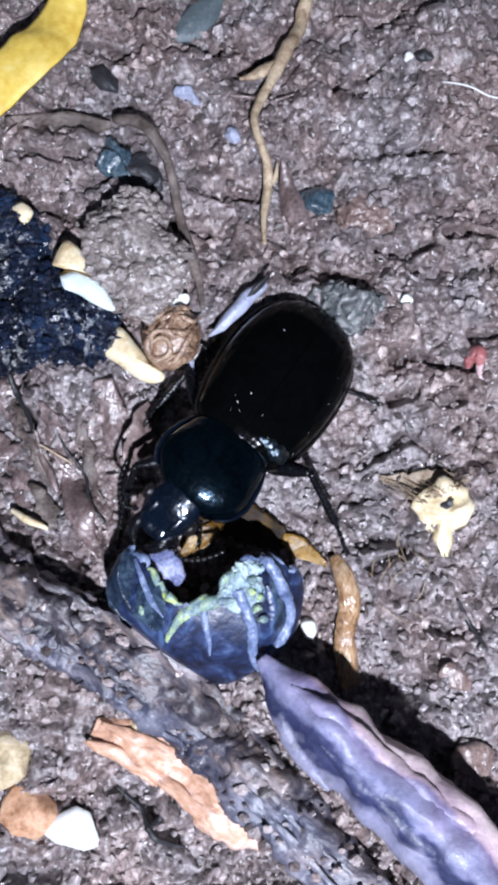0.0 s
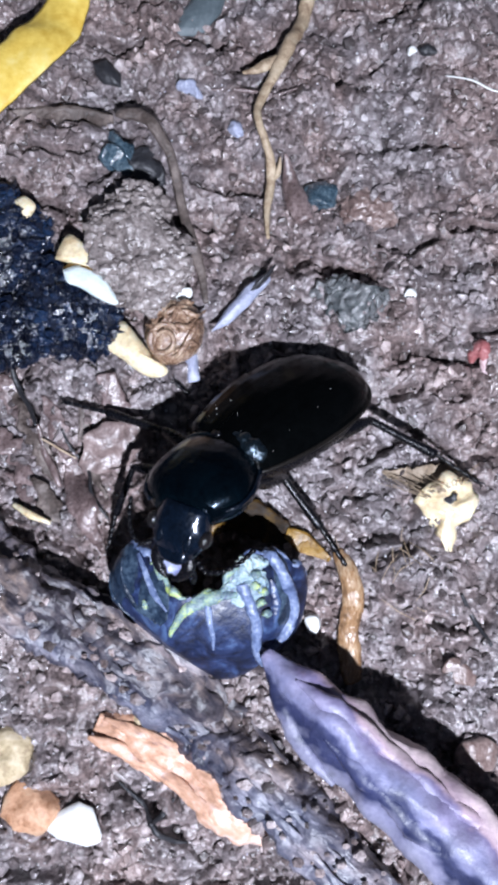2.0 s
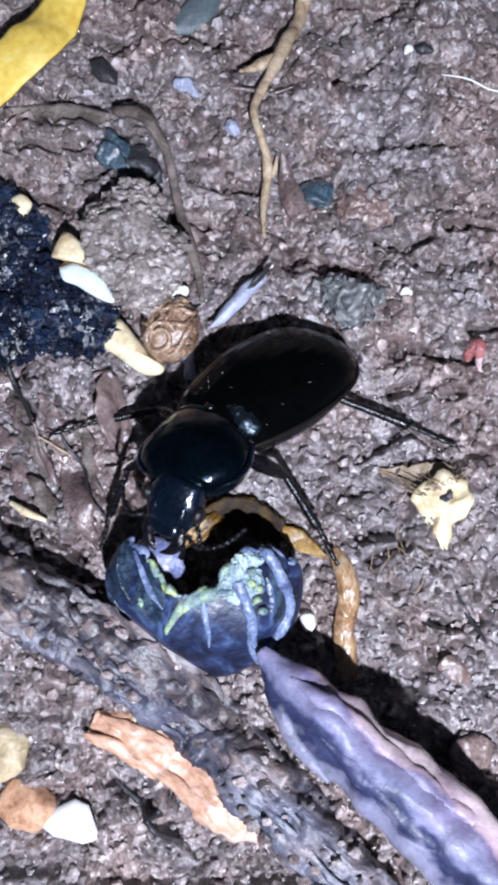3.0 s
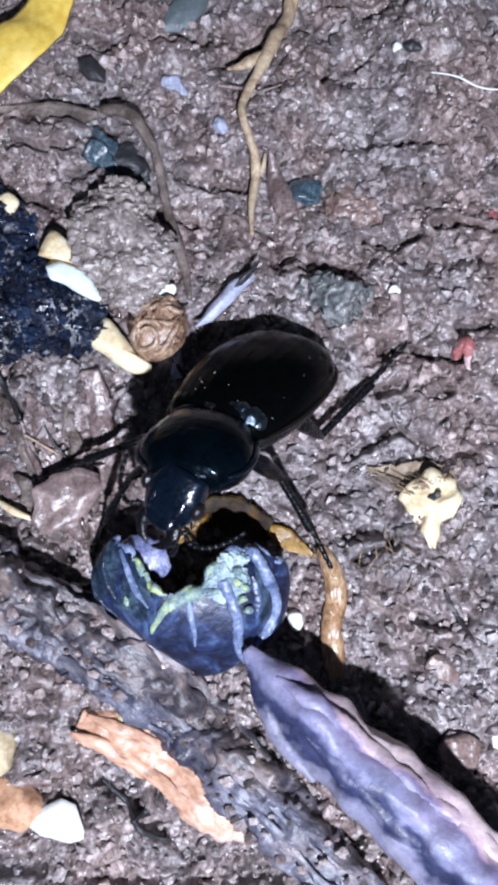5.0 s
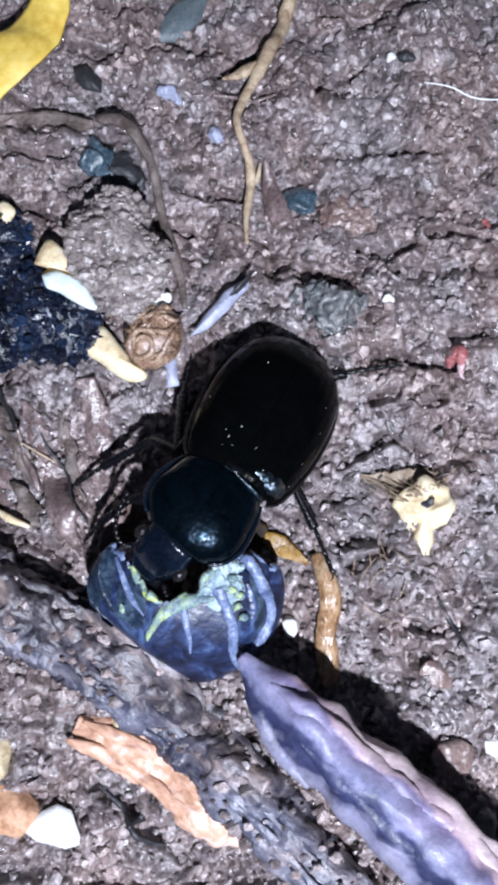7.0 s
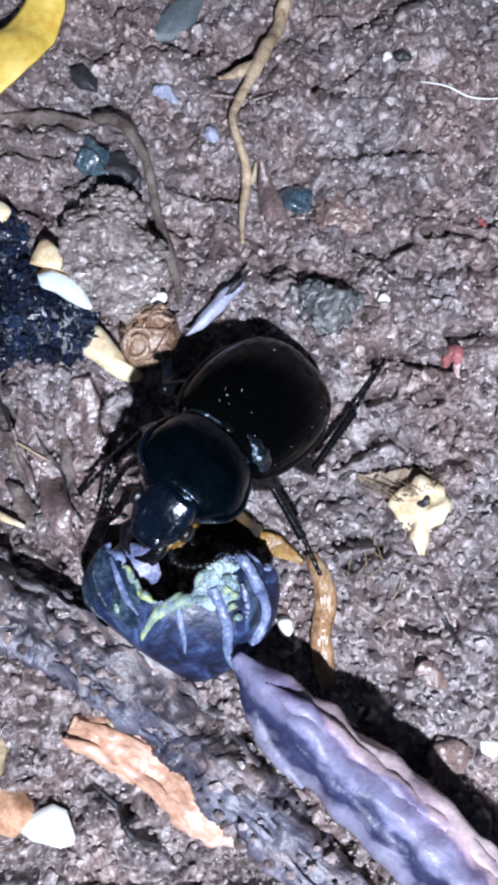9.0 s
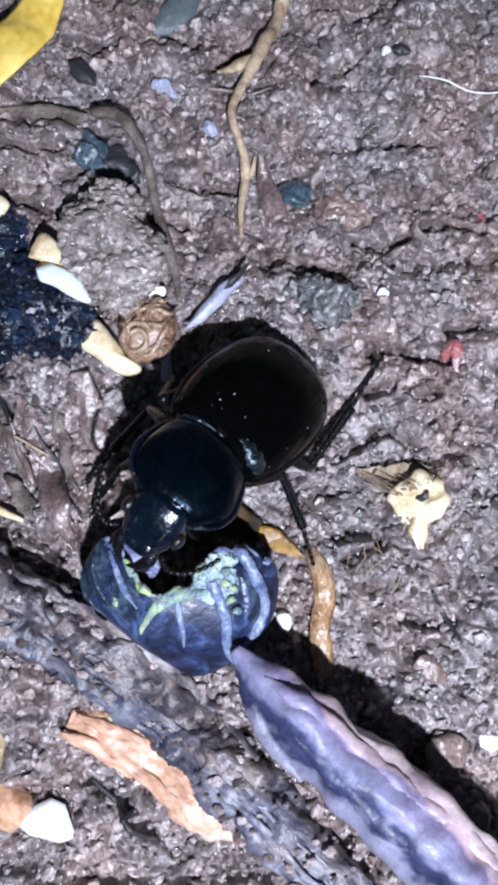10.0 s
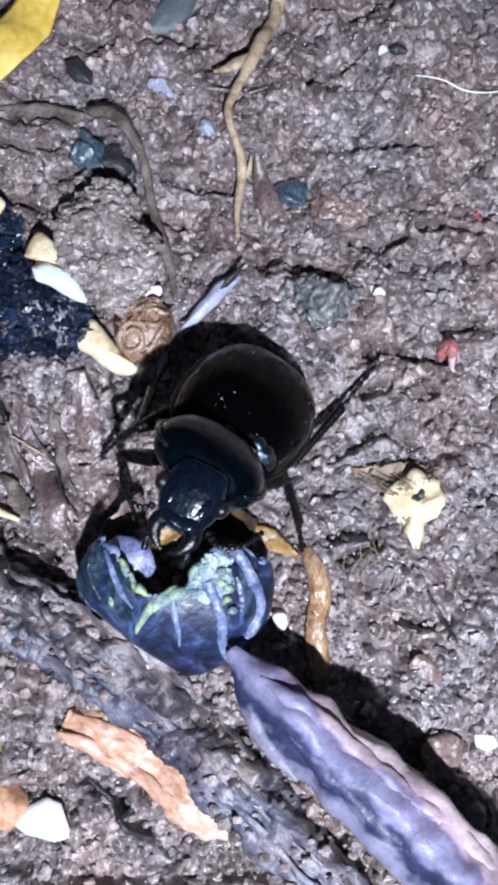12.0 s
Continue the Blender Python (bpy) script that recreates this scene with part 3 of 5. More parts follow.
def crumbs_on(parent, path, radius, count, seed):
    """Soil crumbs clinging to a stem, one mesh."""
    r = np.random.default_rng(seed)
    c = smooth_path(path, 200)
    vs, fs = [], []
    for k in range(count):
        i = int(r.integers(4, 196))
        d = Vector(c[i + 3] - c[i - 3]).normalized()
        side = d.cross(Vector((0, 0, 1))).normalized()
        a = r.uniform(0.15, math.pi - 0.15)
        p = Vector(c[i]) + radius * (side * math.cos(a) + Vector((0, 0, 0.75)) * math.sin(a))
        s = 0.2 + 0.55 * r.uniform() ** 2
        v, f = lump((2 * s, 2 * s * r.uniform(0.6, 1), 1.5 * s), 0.4, 1, seed=float(k))
        fs += [tuple(q + len(vs) for q in t) for t in f]
        vs += [p + q for q in v]
    tagged(ob_from("clinging_soil", vs, fs, GRAIN, parent=parent, smooth=False, label="soil crumbs clinging to the bark"), kind="stuff")


def orange_wood():
    path = lay([(-13.6, -25.8), (-10.6, -27.2), (-6.6, -29.5), (-3.1, -32.2), (-0.4, -34.0), (1.6, -35.4)], 0.1)
    at = path[2]
    rel = [tuple(np.array(p) - at) for p in path]
    t = base("wood_splinter", at, "soft orange-pink rotten wood splinter on the soil", "wood")
    ob_from("core", *tube(rel, [1.0, 2.0, 1.8, 2.1, 2.1, 1.3], 110, 26, 0.7, 0.35, 0.5, 3, 0.08, 2.0, 0.09), ORANGE_WOOD, parent=t)
    for k, s in enumerate((-0.8, 0.7)):
        rib = [(p[0] + s, p[1] + s, p[2] + 1.2) for p in rel[0:5]]
        ob_from("fibre_strip", *sheet(rib, [0.3, 1.3, 1.5, 1.1, 0.3], 0.4, 40, 5, -0.1, 0.3, 21.0 + k, ragged=0.2), ORANGE_WOOD, parent=t)


def soil_clod():
    p = (-10.7, 16.5)
    v, f = lump((8.6, 10.4, 6.6), 0.36, 6, 1.3, seed=71.0, fine=0.07, turn=22, boxy=0.8)
    r = np.random.default_rng(17)
    v = [q + Vector(r.normal(0, 0.03, 3)) for q in v]
    clod = tagged(ob_from("soil_clod", v, f, CLOD, on(p, 3.3)), "oval lump of grey-brown soil beside the wrinkled seed", "clod")
    skin = [q for q in v if q.z > -0.5]
    vs, fs = [], []
    for k in range(520):
        s = 0.18 + 0.6 * r.uniform() ** 2
        g, f = lump((2 * s, 2 * s * r.uniform(0.6, 1), 1.6 * s), 0.45, 1, seed=float(k))
        c = skin[int(r.integers(len(skin)))]
        fs += [tuple(q + len(vs) for q in tri) for tri in f]
        vs += [c + q for q in g]
    tagged(ob_from("clinging_soil", vs, fs, CLOD, parent=clod, smooth=False, label="loose crumbs on the clod"), kind="stuff")


GROUPS = {"bark_flake": "bark flakes beside the husk", "root_hair": "root hairs among the crumbs"}


def simple(name, verts, faces, material, at, label, category, group="", smooth=True):
    group = group or GROUPS.get(name, "")
    ob = ob_from(name, verts, faces, material, at, smooth=smooth)
    return tagged(ob, label, category, group)


def stem(name, line, radii, material, label, category, lift=0.3, **more):
    path = lay(line, lift)
    at = path[len(path) // 2]
    v, f = tube([tuple(np.array(p) - at) for p in path], radii, **more)
    return simple(name, v, f, material, at, label, category)


def strip(name, line, widths, material, label, category, lift=0.4, **more):
    path = lay(line, lift)
    at = path[len(path) // 2]
    v, f = sheet([tuple(np.array(p) - at) for p in path], widths, **more)
    return simple(name, v, f, material, at, label, category)


twig()
soil_clod()
dark_log()
orange_wood()
root = base("root", on((1.6, 26.8)), "thin pale tan dry root lying on the soil", "root")
root_path = lay([(6.7, 48.0), (5.7, 44.4), (5.0, 41.4), (3.6, 38.1), (2.2, 34.9), (0.7, 31.7), (0.6, 29.4), (1.6, 26.8), (1.8, 24.8), (1.4, 21.6), (1.5, 18.5)], 1.2)
rel_root = lambda pts: [tuple(np.array(p) - np.array(on((1.6, 26.8)))) for p in pts]
ob_from("main_root", *tube(rel_root(root_path), [0.7, 0.7, 0.65, 0.7, 0.55, 0.42, 0.38, 0.42, 0.5, 0.32, 0.15], 80, 12, 0.8, 0.35, 0.8, seed=5.0), ROOT, parent=root)
ob_from("side_root", *tube(rel_root(lay([(2.8, 36.8), (1.3, 35.9), (0.2, 35.4), (-0.9, 35.0)], 1.0)), [0.5, 0.6, 0.4, 0.15], 26, 9, 0.8, 0.3, 0.8, seed=6.0), ROOT, parent=root)
ob_from("rootlet", *tube(rel_root(lay([(1.8, 24.8), (2.5, 25.5), (2.7, 26.8)], 1.2)), [0.4, 0.3, 0.08], 16, 8, 1, 0.3, 0.8, seed=6.5), ROOT, parent=root)

stem("dry_stalk", [(-12.9, 30.8, 1.6), (-12.0, 30.5, 1.9), (-10.4, 30.1, 2.0), (-9.4, 29.1, 2.1), (-8.2, 27.3, 2.1), (-7.5, 25.7, 2.1), (-6.7, 21.9, 2.2), (-5.9, 19.1, 2.2), (-5.3, 17.2, 2.0), (-4.7, 15.0, 1.6), (-4.3, 12.1, 1.0)],
     [0.3, 0.6, 0.62, 0.55, 0.5, 0.45, 0.42, 0.45, 0.5, 0.4, 0.25], BROWN_STEM, "bent grey-brown dry stalk arching over the soil", "stalk", 1.3, n=70, ring=12, flat=0.8, rough=0.3, ridges=3, ridge=0.12)
strip("dry_leaf", [(-23.2, 30.3), (-19.8, 30.6), (-16.8, 30.7), (-13.4, 30.5)], [1.2, 2.4, 2.5, 1.0], BROWN_STEM, "flat grey-brown decayed leaf strip", "leaf", 0.5, cup=0.1, rough=0.3)
strip("yellow_leaf", [(-16.1, 43.4, 4.6), (-16.7, 41.6, 5.0), (-18.0, 38.3, 5.3), (-20.2, 35.0, 5.4), (-22.9, 31.6, 5.3), (-26.4, 28.0, 4.6), (-29.4, 25.0, 2.8)],
      [1.2, 3.2, 4.6, 4.8, 4.6, 4.2, 1.5], YELLOW_LEAF, "bright yellow fallen leaf blade raised above the soil", "leaf", thick=0.35, cup=-0.09, rough=0.2, n=50, across=12)
for k, (line, w, m) in enumerate((
        ([(-24.6, 6.4), (-22.4, 3.4), (-20.4, -0.3)], 3.2, PURPLE_BARK), ([(-22.4, 4.5), (-20.1, -0.3), (-18.2, -4.0)], 2.4, BROWN_STEM), ([(-24.4, 1.3), (-21.7, -2.4), (-19.0, -5.6)], 2.8, PURPLE_BARK),
        ([(-18.9, 3.4), (-17.5, -0.9), (-15.3, -4.6)], 2.2, PURPLE_BARK), ([(-17.4, -3.5), (-15.2, -7.2), (-13.1, -11.3)], 2.4, PURPLE_BARK), ([(-20.0, -4.0), (-17.6, -7.2), (-15.7, -9.3)], 2.0, BROWN_STEM),
        ([(-16.0, 2.4), (-14.6, -2.4), (-13.4, -6.1)], 1.6, BROWN_STEM), ([(-23.2, -3.0), (-21.1, -5.1), (-19.5, -6.1)], 1.8, PURPLE_BARK))):
    strip("bark_flake", line, [0.2 * w, 0.75 * w, 0.65 * w, 0.2 * w], m, "mauve-brown flaking bark strip on the soil", "bark", 0.05 + 0.12 * (k % 4), thick=0.35, n=36, across=10, cup=-0.12, rough=0.75, seed=3.0 * k, ragged=0.7)
stem("thin_twig", [(-22.5, 6.4), (-21.9, 4.6), (-20.6, 2.6), (-19.7, 0.8)], [0.2, 0.32, 0.3, 0.12], DARK_BIT, "thin dark twig on the bark flakes", "twig", 1.0, n=40, ring=8, rough=0.4)
stem("thin_twig", [(-19.6, 0.9), (-19.0, -1.7), (-18.2, -3.2), (-17.6, -4.8)], [0.15, 0.4, 0.45, 0.2], PURPLE_BARK, "thin red-brown twig on the bark flakes", "twig", 0.9, n=40, ring=8, rough=0.5)
stem("thin_twig", [(-17.4, 0.4), (-16.7, -1.1), (-15.1, -3.2), (-14.3, -5.8), (-12.9, -7.8)], [0.08, 0.14, 0.2, 0.18, 0.1], DARK_BIT, "thread-thin dark twig among the crumbs", "twig", 0.8, n=40, ring=7, rough=0.6)
stem("pale_straw", [(-19.2, -0.4), (-17.6, -1.3), (-16.2, -2.1)], [0.07, 0.12, 0.06], ROOT, "thin pale straw bit on the bark flakes", "straw", 1.1, n=20, ring=6, rough=0.4)
strip("brown_flake", [(-13.4, 5.4), (-12.6, 2.4), (-11.9, -0.4), (-11.2, -2.2)], [1.4, 2.6, 2.2, 0.6], PURPLE_BARK, "smooth red-brown bark flake under the beetle", "leaf", 0.7, cup=-0.08, rough=0.35, seed=8.0, ragged=0.3)
stem("thin_twig", [(-11.8, -31.0), (-9.8, -33.2), (-8.6, -34.9), (-7.2, -36.0), (-5.8, -36.4)], [0.1, 0.28, 0.34, 0.25, 0.1], DARK_BIT, "dark blue-black twig lying on the soil", "twig", 0.7, n=40, ring=8, rough=0.6)
stem("thin_twig", [(-6.9, -32.2), (-8.0, -33.8), (-8.9, -34.6)], [0.1, 0.3, 0.3], DARK_BIT, "dark blue-black twig lying on the soil", "twig", 0.7, n=24, ring=8, rough=0.6)
strip("brown_flake", [(-17.0, -2.0), (-16.3, -4.0), (-15.2, -6.8), (-13.9, -10.0)], [0.7, 1.9, 2.6, 1.0], PURPLE_BARK, "broad red-brown leaf fragment beside the husk", "leaf", 0.9, cup=-0.06, rough=0.3, seed=5.0, ragged=0.25)
stem("straw_bit", [(-21.7, -6.4), (-20.0, -7.3), (-18.1, -8.1)], [0.25, 0.4, 0.2], CREAM, "short yellow straw fragment", "straw", 1.2, n=20, ring=8, rough=0.2)
stem("orange_stem", [(7.7, -10.6), (8.5, -12.4), (8.9, -14.9), (8.6, -17.5), (8.8, -20.5), (9.1, -22.3)], [0.5, 0.95, 1.0, 0.95, 1.05, 0.8], ORANGE_STEM, "orange-brown fleshy stem piece on the soil", "stem", 0.6, n=40, ring=14, flat=0.7, rough=0.2, ridges=3, ridge=0.06, fine=0.08)
strip("amber_scale", [(3.0, -9.0), (4.6, -9.8), (7.0, -11.4)], [1.0, 2.0, 0.5], AMBER, "amber yellow translucent scale behind the husk", "plant scrap", 0.8, thick=0.3, n=18, rough=0.2)
stem("pale_straw", [(18.5, 34.5), (21.0, 34.2), (23.2, 33.6), (25.4, 33.4), (28.8, 33.7)], [0.05, 0.09, 0.1, 0.08, 0.05], WHITE, "thin white straw lying on the soil", "straw", 0.8, n=30, ring=7, rough=0.2)
stem("thin_twig", [(18.6, -14.4), (19.8, -16.5), (21.1, -18.9)], [0.15, 0.25, 0.15], DARK_BIT, "short dark needle-like twig on the soil", "twig", 0.5, n=20, ring=7, rough=0.3)
stem("thin_twig", [(-3.9, 33.2), (-1.2, 33.4), (2.2, 33.1), (4.7, 33.6)], [0.1, 0.2, 0.2, 0.1], PURPLE_BARK, "thin red-brown twig under the pale root", "twig", 0.4, n=24, ring=7, rough=0.3)
stem("thorn", [(5.1, 20.8), (4.3, 22.8), (3.7, 25.0), (3.2, 27.2)], [0.9, 1.3, 0.9, 0.15], PURPLE_BARK, "dark mauve thorn-shaped plant scrap", "plant scrap", 0.5, n=24, ring=10, flat=0.6, rough=0.25)
for k in range(14):
    r = np.random.default_rng(40 + k)
    p = np.array((11.9, -12.4)) + r.uniform(-3.5, 3.5, 2)
    d = r.uniform(-1.6, 1.6, (2, 2))
    stem("root_hair", [tuple(p - d[0]), tuple(p + 0.4 * d[1]), tuple(p + d[0] + 0.4 * d[1])], [0.03, 0.045, 0.02], ROOT, "fine tan root hair among the crumbs", "root hair", 0.7, n=16, ring=6)


# ---- stones, chips and seeds ----
def stone(p, size, material, label, category="pebble", sink=0.3, name="pebble", **more):
    v, f = lump(size, **{"rough": 0.38, "fine": 0.06, "detail": 4, "boxy": 0.85, **more})
    return simple(name, v, f, material, on(p, size[2] * (0.5 - sink)), label, category)


stone((6.6, 23.5), (3.4, 2.9, 2.4), BLUE_STONE, "small blue-grey pebble in the soil", seed=1.0, boxy=0.8)
stone((11.1, 22.0), (6.4, 4.4, 2.0), RED_STONE, "flat red-brown stone sunk in the soil", seed=2.0, sink=0.86, rough=0.3, fine=0.2, detail=5, boxy=1.0)
stone((9.7, 12.4), (7.0, 5.0, 2.0), GREY_STONE, "flat green-grey stone sunk in the soil", seed=33.0, sink=1.0, rough=0.7, fine=0.24, detail=5)
stone((-10.0, 25.1), (3.2, 3.8, 2.6), DARK_BIT, "shiny black round pebble in the soil", seed=4.0, rough=0.6, fine=0.14)
stone((-19.7, -33.3), (5.2, 4.2, 3.0), ORANGE_STONE, "orange-pink rounded pebble on the soil", seed=5.0)
stone((-21.5, -28.7), (4.6, 4.4, 2.8), TAN_STONE, "pale tan rounded pebble", seed=6.0)
stone((5.4, -17.1), (1.6, 1.7, 1.4), WHITE, "tiny white round pebble beside the husk", seed=7.0, sink=0.1)
stone((15.5, 37.4), (0.9, 0.8, 0.8), WHITE, "tiny white round pebble", seed=8.0)
stone((16.9, 37.1), (1.7, 1.0, 0.9), DARK_BIT, "small black stone fragment", seed=9.0)
stone((19.8, -28.2), (3.4, 3.0, 1.4), RED_STONE, "pinkish stone sunk in the soil", seed=10.0, sink=0.35)
stone((18.4, -21.3), (3.4, 2.0, 1.0), RED_STONE, "pinkish stone splinter in the soil", seed=11.0, sink=0.48, turn=-40)
stone((23.6, -27.7), (2.2, 1.6, 1.0), WHITE, "small white stone chip", seed=12.0)
stone((24.5, 21.1), (1.6, 1.7, 1.0), RED_BIT, "small dark red seed", "seed", name="seed", seed=13.0)
stone((14.6, 13.0), (1.1, 0.9, 0.8), WHITE, "tiny white round pebble", seed=14.0)
stone((13.4, -28.0), (2.2, 1.2, 1.2), GREY_STONE, "small grey stone in the twig's shadow", seed=15.0)
stone((22.1, -33.8), (2.0, 2.6, 1.6), GREY_STONE, "small grey stone in the twig's shadow", seed=16.0)
stone((-12.8, 26.6), (3.0, 4.4, 1.6), BLUE_STONE, "blue-grey jagged stone fragment", seed=19.0, rough=0.8, fine=0.16, turn=20)
stone((-6.5, 13.0), (2.0, 1.2, 0.9), WHITE, "small white flake beside the wrinkled seed", "flake", name="flake", seed=20.0, sink=-0.6)
stone((-9.7, -25.5), (2.6, 1.8, 1.4), TAN_STONE, "tan stone resting on the rotten stem", seed=21.0, sink=0.0)
stone((-6.2, -22.6), (1.6, 1.3, 1.0), TAN_STONE, "tan stone resting on the rotten stem", seed=22.0, sink=-1.5)
stone((-13.7, -17.2), (2.2, 1.2, 1.0), LILAC, "pale blue fragment on the rotten stem", "flake", name="flake", seed=23.0, sink=-2.6, turn=-30)

def flake(outline, material, label, thick=0.5, lift=0.5, category="flake", name="flake", tip=0.0, **more):
    c = np.mean(np.array(outline), axis=0)
    v, f = plate([(x - c[0], y - c[1], 0) for x, y in outline], thick, **more)
    ob = simple(name, v, f, material, on(tuple(c), lift), label, category)
    ob.rotation_euler = (radians(tip), 0, 0)
    return ob


flake([(-18.6, -34.6), (-16.9, -33.3), (-15.3, -32.6), (-14.1, -33.1), (-13.0, -36.0), (-14.6, -36.4), (-17.1, -35.7)], WHITE, "white angular shell flake on the soil", 0.6, 0.8, bulge=0.5)
flake([(-15.6, 36.7), (-14.2, 37.1), (-12.7, 35.5), (-12.8, 34.2), (-14.5, 34.6), (-15.3, 35.5)], DARK_BIT, "dark blackish leaf fragment", 0.4, 0.5, "leaf", "leaf_scrap")
flake([(-7.9, 40.2), (-7.2, 42.6), (-5.4, 44.7), (-2.3, 45.6), (-3.1, 42.6), (-5.1, 40.2)], TEAL, "slate-blue leaf fragment on the soil", 0.4, 0.5, "leaf", "leaf_scrap")
flake([(-3.7, 9.3), (-2.3, 11.5), (-0.6, 13.5), (1.6, 15.0), (1.7, 14.1), (-0.1, 11.9), (-2.2, 9.9)], LILAC, "pale lilac feather-like flake behind the beetle", 0.35, 1.1)
flake([(-0.3, 12.8), (0.3, 13.8), (1.6, 15.0), (2.2, 15.5), (1.8, 14.6), (0.6, 13.2)], DARK_BIT, "dark curled leaf scrap behind the beetle", 0.5, 1.5, "leaf", "leaf_scrap")
stone((-5.9, 33.6), (2.8, 1.1, 1.0), LILAC, "pale lilac curved shell fragment", "flake", name="flake", seed=41.0, rough=0.7, turn=-30, sink=0.1)
stone((-1.5, 29.3), (1.2, 2.0, 0.9), LILAC, "pale lilac stone splinter", seed=42.0, rough=0.6, turn=25, sink=0.15)
flake([(-6.4, 7.5), (-5.1, 7.8), (-4.8, 5.0), (-5.9, 4.8)], LILAC, "pale lilac flake beside the wrinkled seed", 0.4, 0.7)


def red_curl():
    at = on((21.2, 7.5))
    t = base("curled_petal", at, "small curled red petal scrap with a pale stalk", "petal")
    for name, line, w, m in (("petal", [(*(20.7, 7.1), 0.3), (*(20.8, 8.0), 0.9), (*(21.5, 8.2), 1.1), (*(21.9, 7.4), 0.9)], [0.3, 0.7, 0.85, 0.5], RED_BIT), ("stalk", [(*(21.7, 7.4), 0.8), (*(21.8, 6.4), 0.6), (*(21.6, 5.0), 0.3)], [0.4, 0.42, 0.3], PINK_STALK)):
        ob_from(name, *tube([tuple(np.array(p) - np.array((at[0], at[1], 0))) for p in line], w, 24, 10, 0.8, 0.5, 0.9, seed=len(name)), m, parent=t)


def fibrous_seed():
    at = on((17.3, -6.4))
    t = base("fibrous_seed", at, "cream seed husk with a tuft of brown fibres", "seed")
    o = [(14.9, -5.9), (16.0, -4.6), (18.1, -3.5), (19.9, -4.3), (20.5, -5.6), (19.6, -7.7), (18.5, -8.5), (18.2, -10.6), (17.0, -10.7), (16.9, -8.5), (15.4, -7.4)]
    v, f = plate([(x - at[0], y - at[1], 0.9) for x, y in o], 0.9, 3.0, 0.5, 5, 0.75)
    ob_from("husk", [(q[0], q[1], q[2] + 0.3) for q in v], f, CREAM, parent=t)
    hx, hy = (17.9, -6.0)
    # nothing is cut here: a dark lump gives the shade inside the torn opening
    v, f = lump((1.7, 0.7, 0.5), 0.6, 3, seed=4.0, turn=35)
    ob_from("hole_shade", [(q[0] + hx - at[0], q[1] + hy - at[1], q[2] + 1.1) for q in v], f, DARK_BIT, parent=t, label="dark lump painted as the shade in a torn hole")
    r = np.random.default_rng(8)
    web = lay([(12.0, -3.1), (13.9, -3.5), (16.0, -3.8), (18.1, -3.5), (20.2, -3.5)], 0.3)
    ob_from("membrane", *sheet([tuple(np.array(p) - at) for p in web], [0.3, 1.3, 2.2, 1.8, 0.5], 0.12, 36, 10, 0.05, 0.35, 3.0, ragged=0.6), MEMBRANE, parent=t, label="thin tan fibrous membrane")
    for k in range(60):
        u = r.uniform(0, 1)
        a = np.array((11.3, -3.5)) * (1 - u) + np.array((20.8, -2.9)) * u + r.uniform(-1.0, 0.9, 2)
        b = np.array((15.4, -5.6)) * (1 - u) + np.array((19.5, -4.1)) * u + r.uniform(-0.4, 0.4, 2)
        m = (a + b) / 2 + r.uniform(-0.25, 0.25, 2)
        pts = [(*(b - at[:2]), 1.2), (*(m - at[:2]), ground_z(*m) - at[2] + r.uniform(0.6, 0.9)), (*(a - at[:2]), ground_z(*a) - at[2] + r.uniform(0.3, 0.6))]
        ob_from("fibre", *tube(pts, [0.045, 0.04, 0.015], 8, 5), ROOT if k % 4 == 0 else MEMBRANE, parent=t)


def wrinkled_seed():
    at = on((-7.1, 9.4))
    t = base("wrinkled_seed", at, "wrinkled brown coiled seed shell with ridges", "seed")
    v, f = lump((5.8, 5.8, 4.2), 0.15, 4, seed=6.0, fine=0.03)
    ob_from("kernel", [(q[0], q[1], q[2] + 1.2) for q in v], f, WALNUT, parent=t)

    def coil(cx, cy, r0, turns, start, lift):
        pts = []
        for k in range(14):
            a, r = start + turns * 2 * math.pi * k / 13, r0 * (1 - 0.55 * k / 13)
            x, y = cx + r * math.cos(a), cy + r * math.sin(a)
            pts.append((x, y, lift + 2.15 * math.sqrt(max(0.02, 1 - (x * x + y * y) / 9.6))))
        return tube(pts, [0.2, 0.34, 0.26, 0.12], 44, 8, 1, 0.4, 0.8, seed=cx)
    r = np.random.default_rng(31)
    for k in range(14):
        x0, y0, a = r.uniform(-1.8, 2.2), r.uniform(-0.4, 2.3) if k < 11 else r.uniform(-2.2, -0.8), r.uniform(-0.3, 1.5)
        x0 = max(x0, 1.0) if k >= 11 else x0
        pts = []
        for u in np.linspace(-1.3, 1.3, 7):
            x, y = x0 + u * math.cos(a), y0 + u * math.sin(a) + 0.35 * math.sin(2.5 * u + k)
            pts.append((x, y, 1.25 + 2.15 * math.sqrt(max(0.02, 1 - (x * x + y * y) / 9.6))))
        ob_from("ridge", *tube(pts, [0.06, 0.26, 0.3, 0.22, 0.06], 30, 8, 1, 0.3, 0.9, seed=float(k)), WALNUT, parent=t)
    for cx, cy, r0, turns, start in ((-0.9, -1.2, 1.5, 1.35, 0.4),):
        ob_from("ridge", *coil(cx, cy, r0, turns, start, 1.3), WALNUT, parent=t)


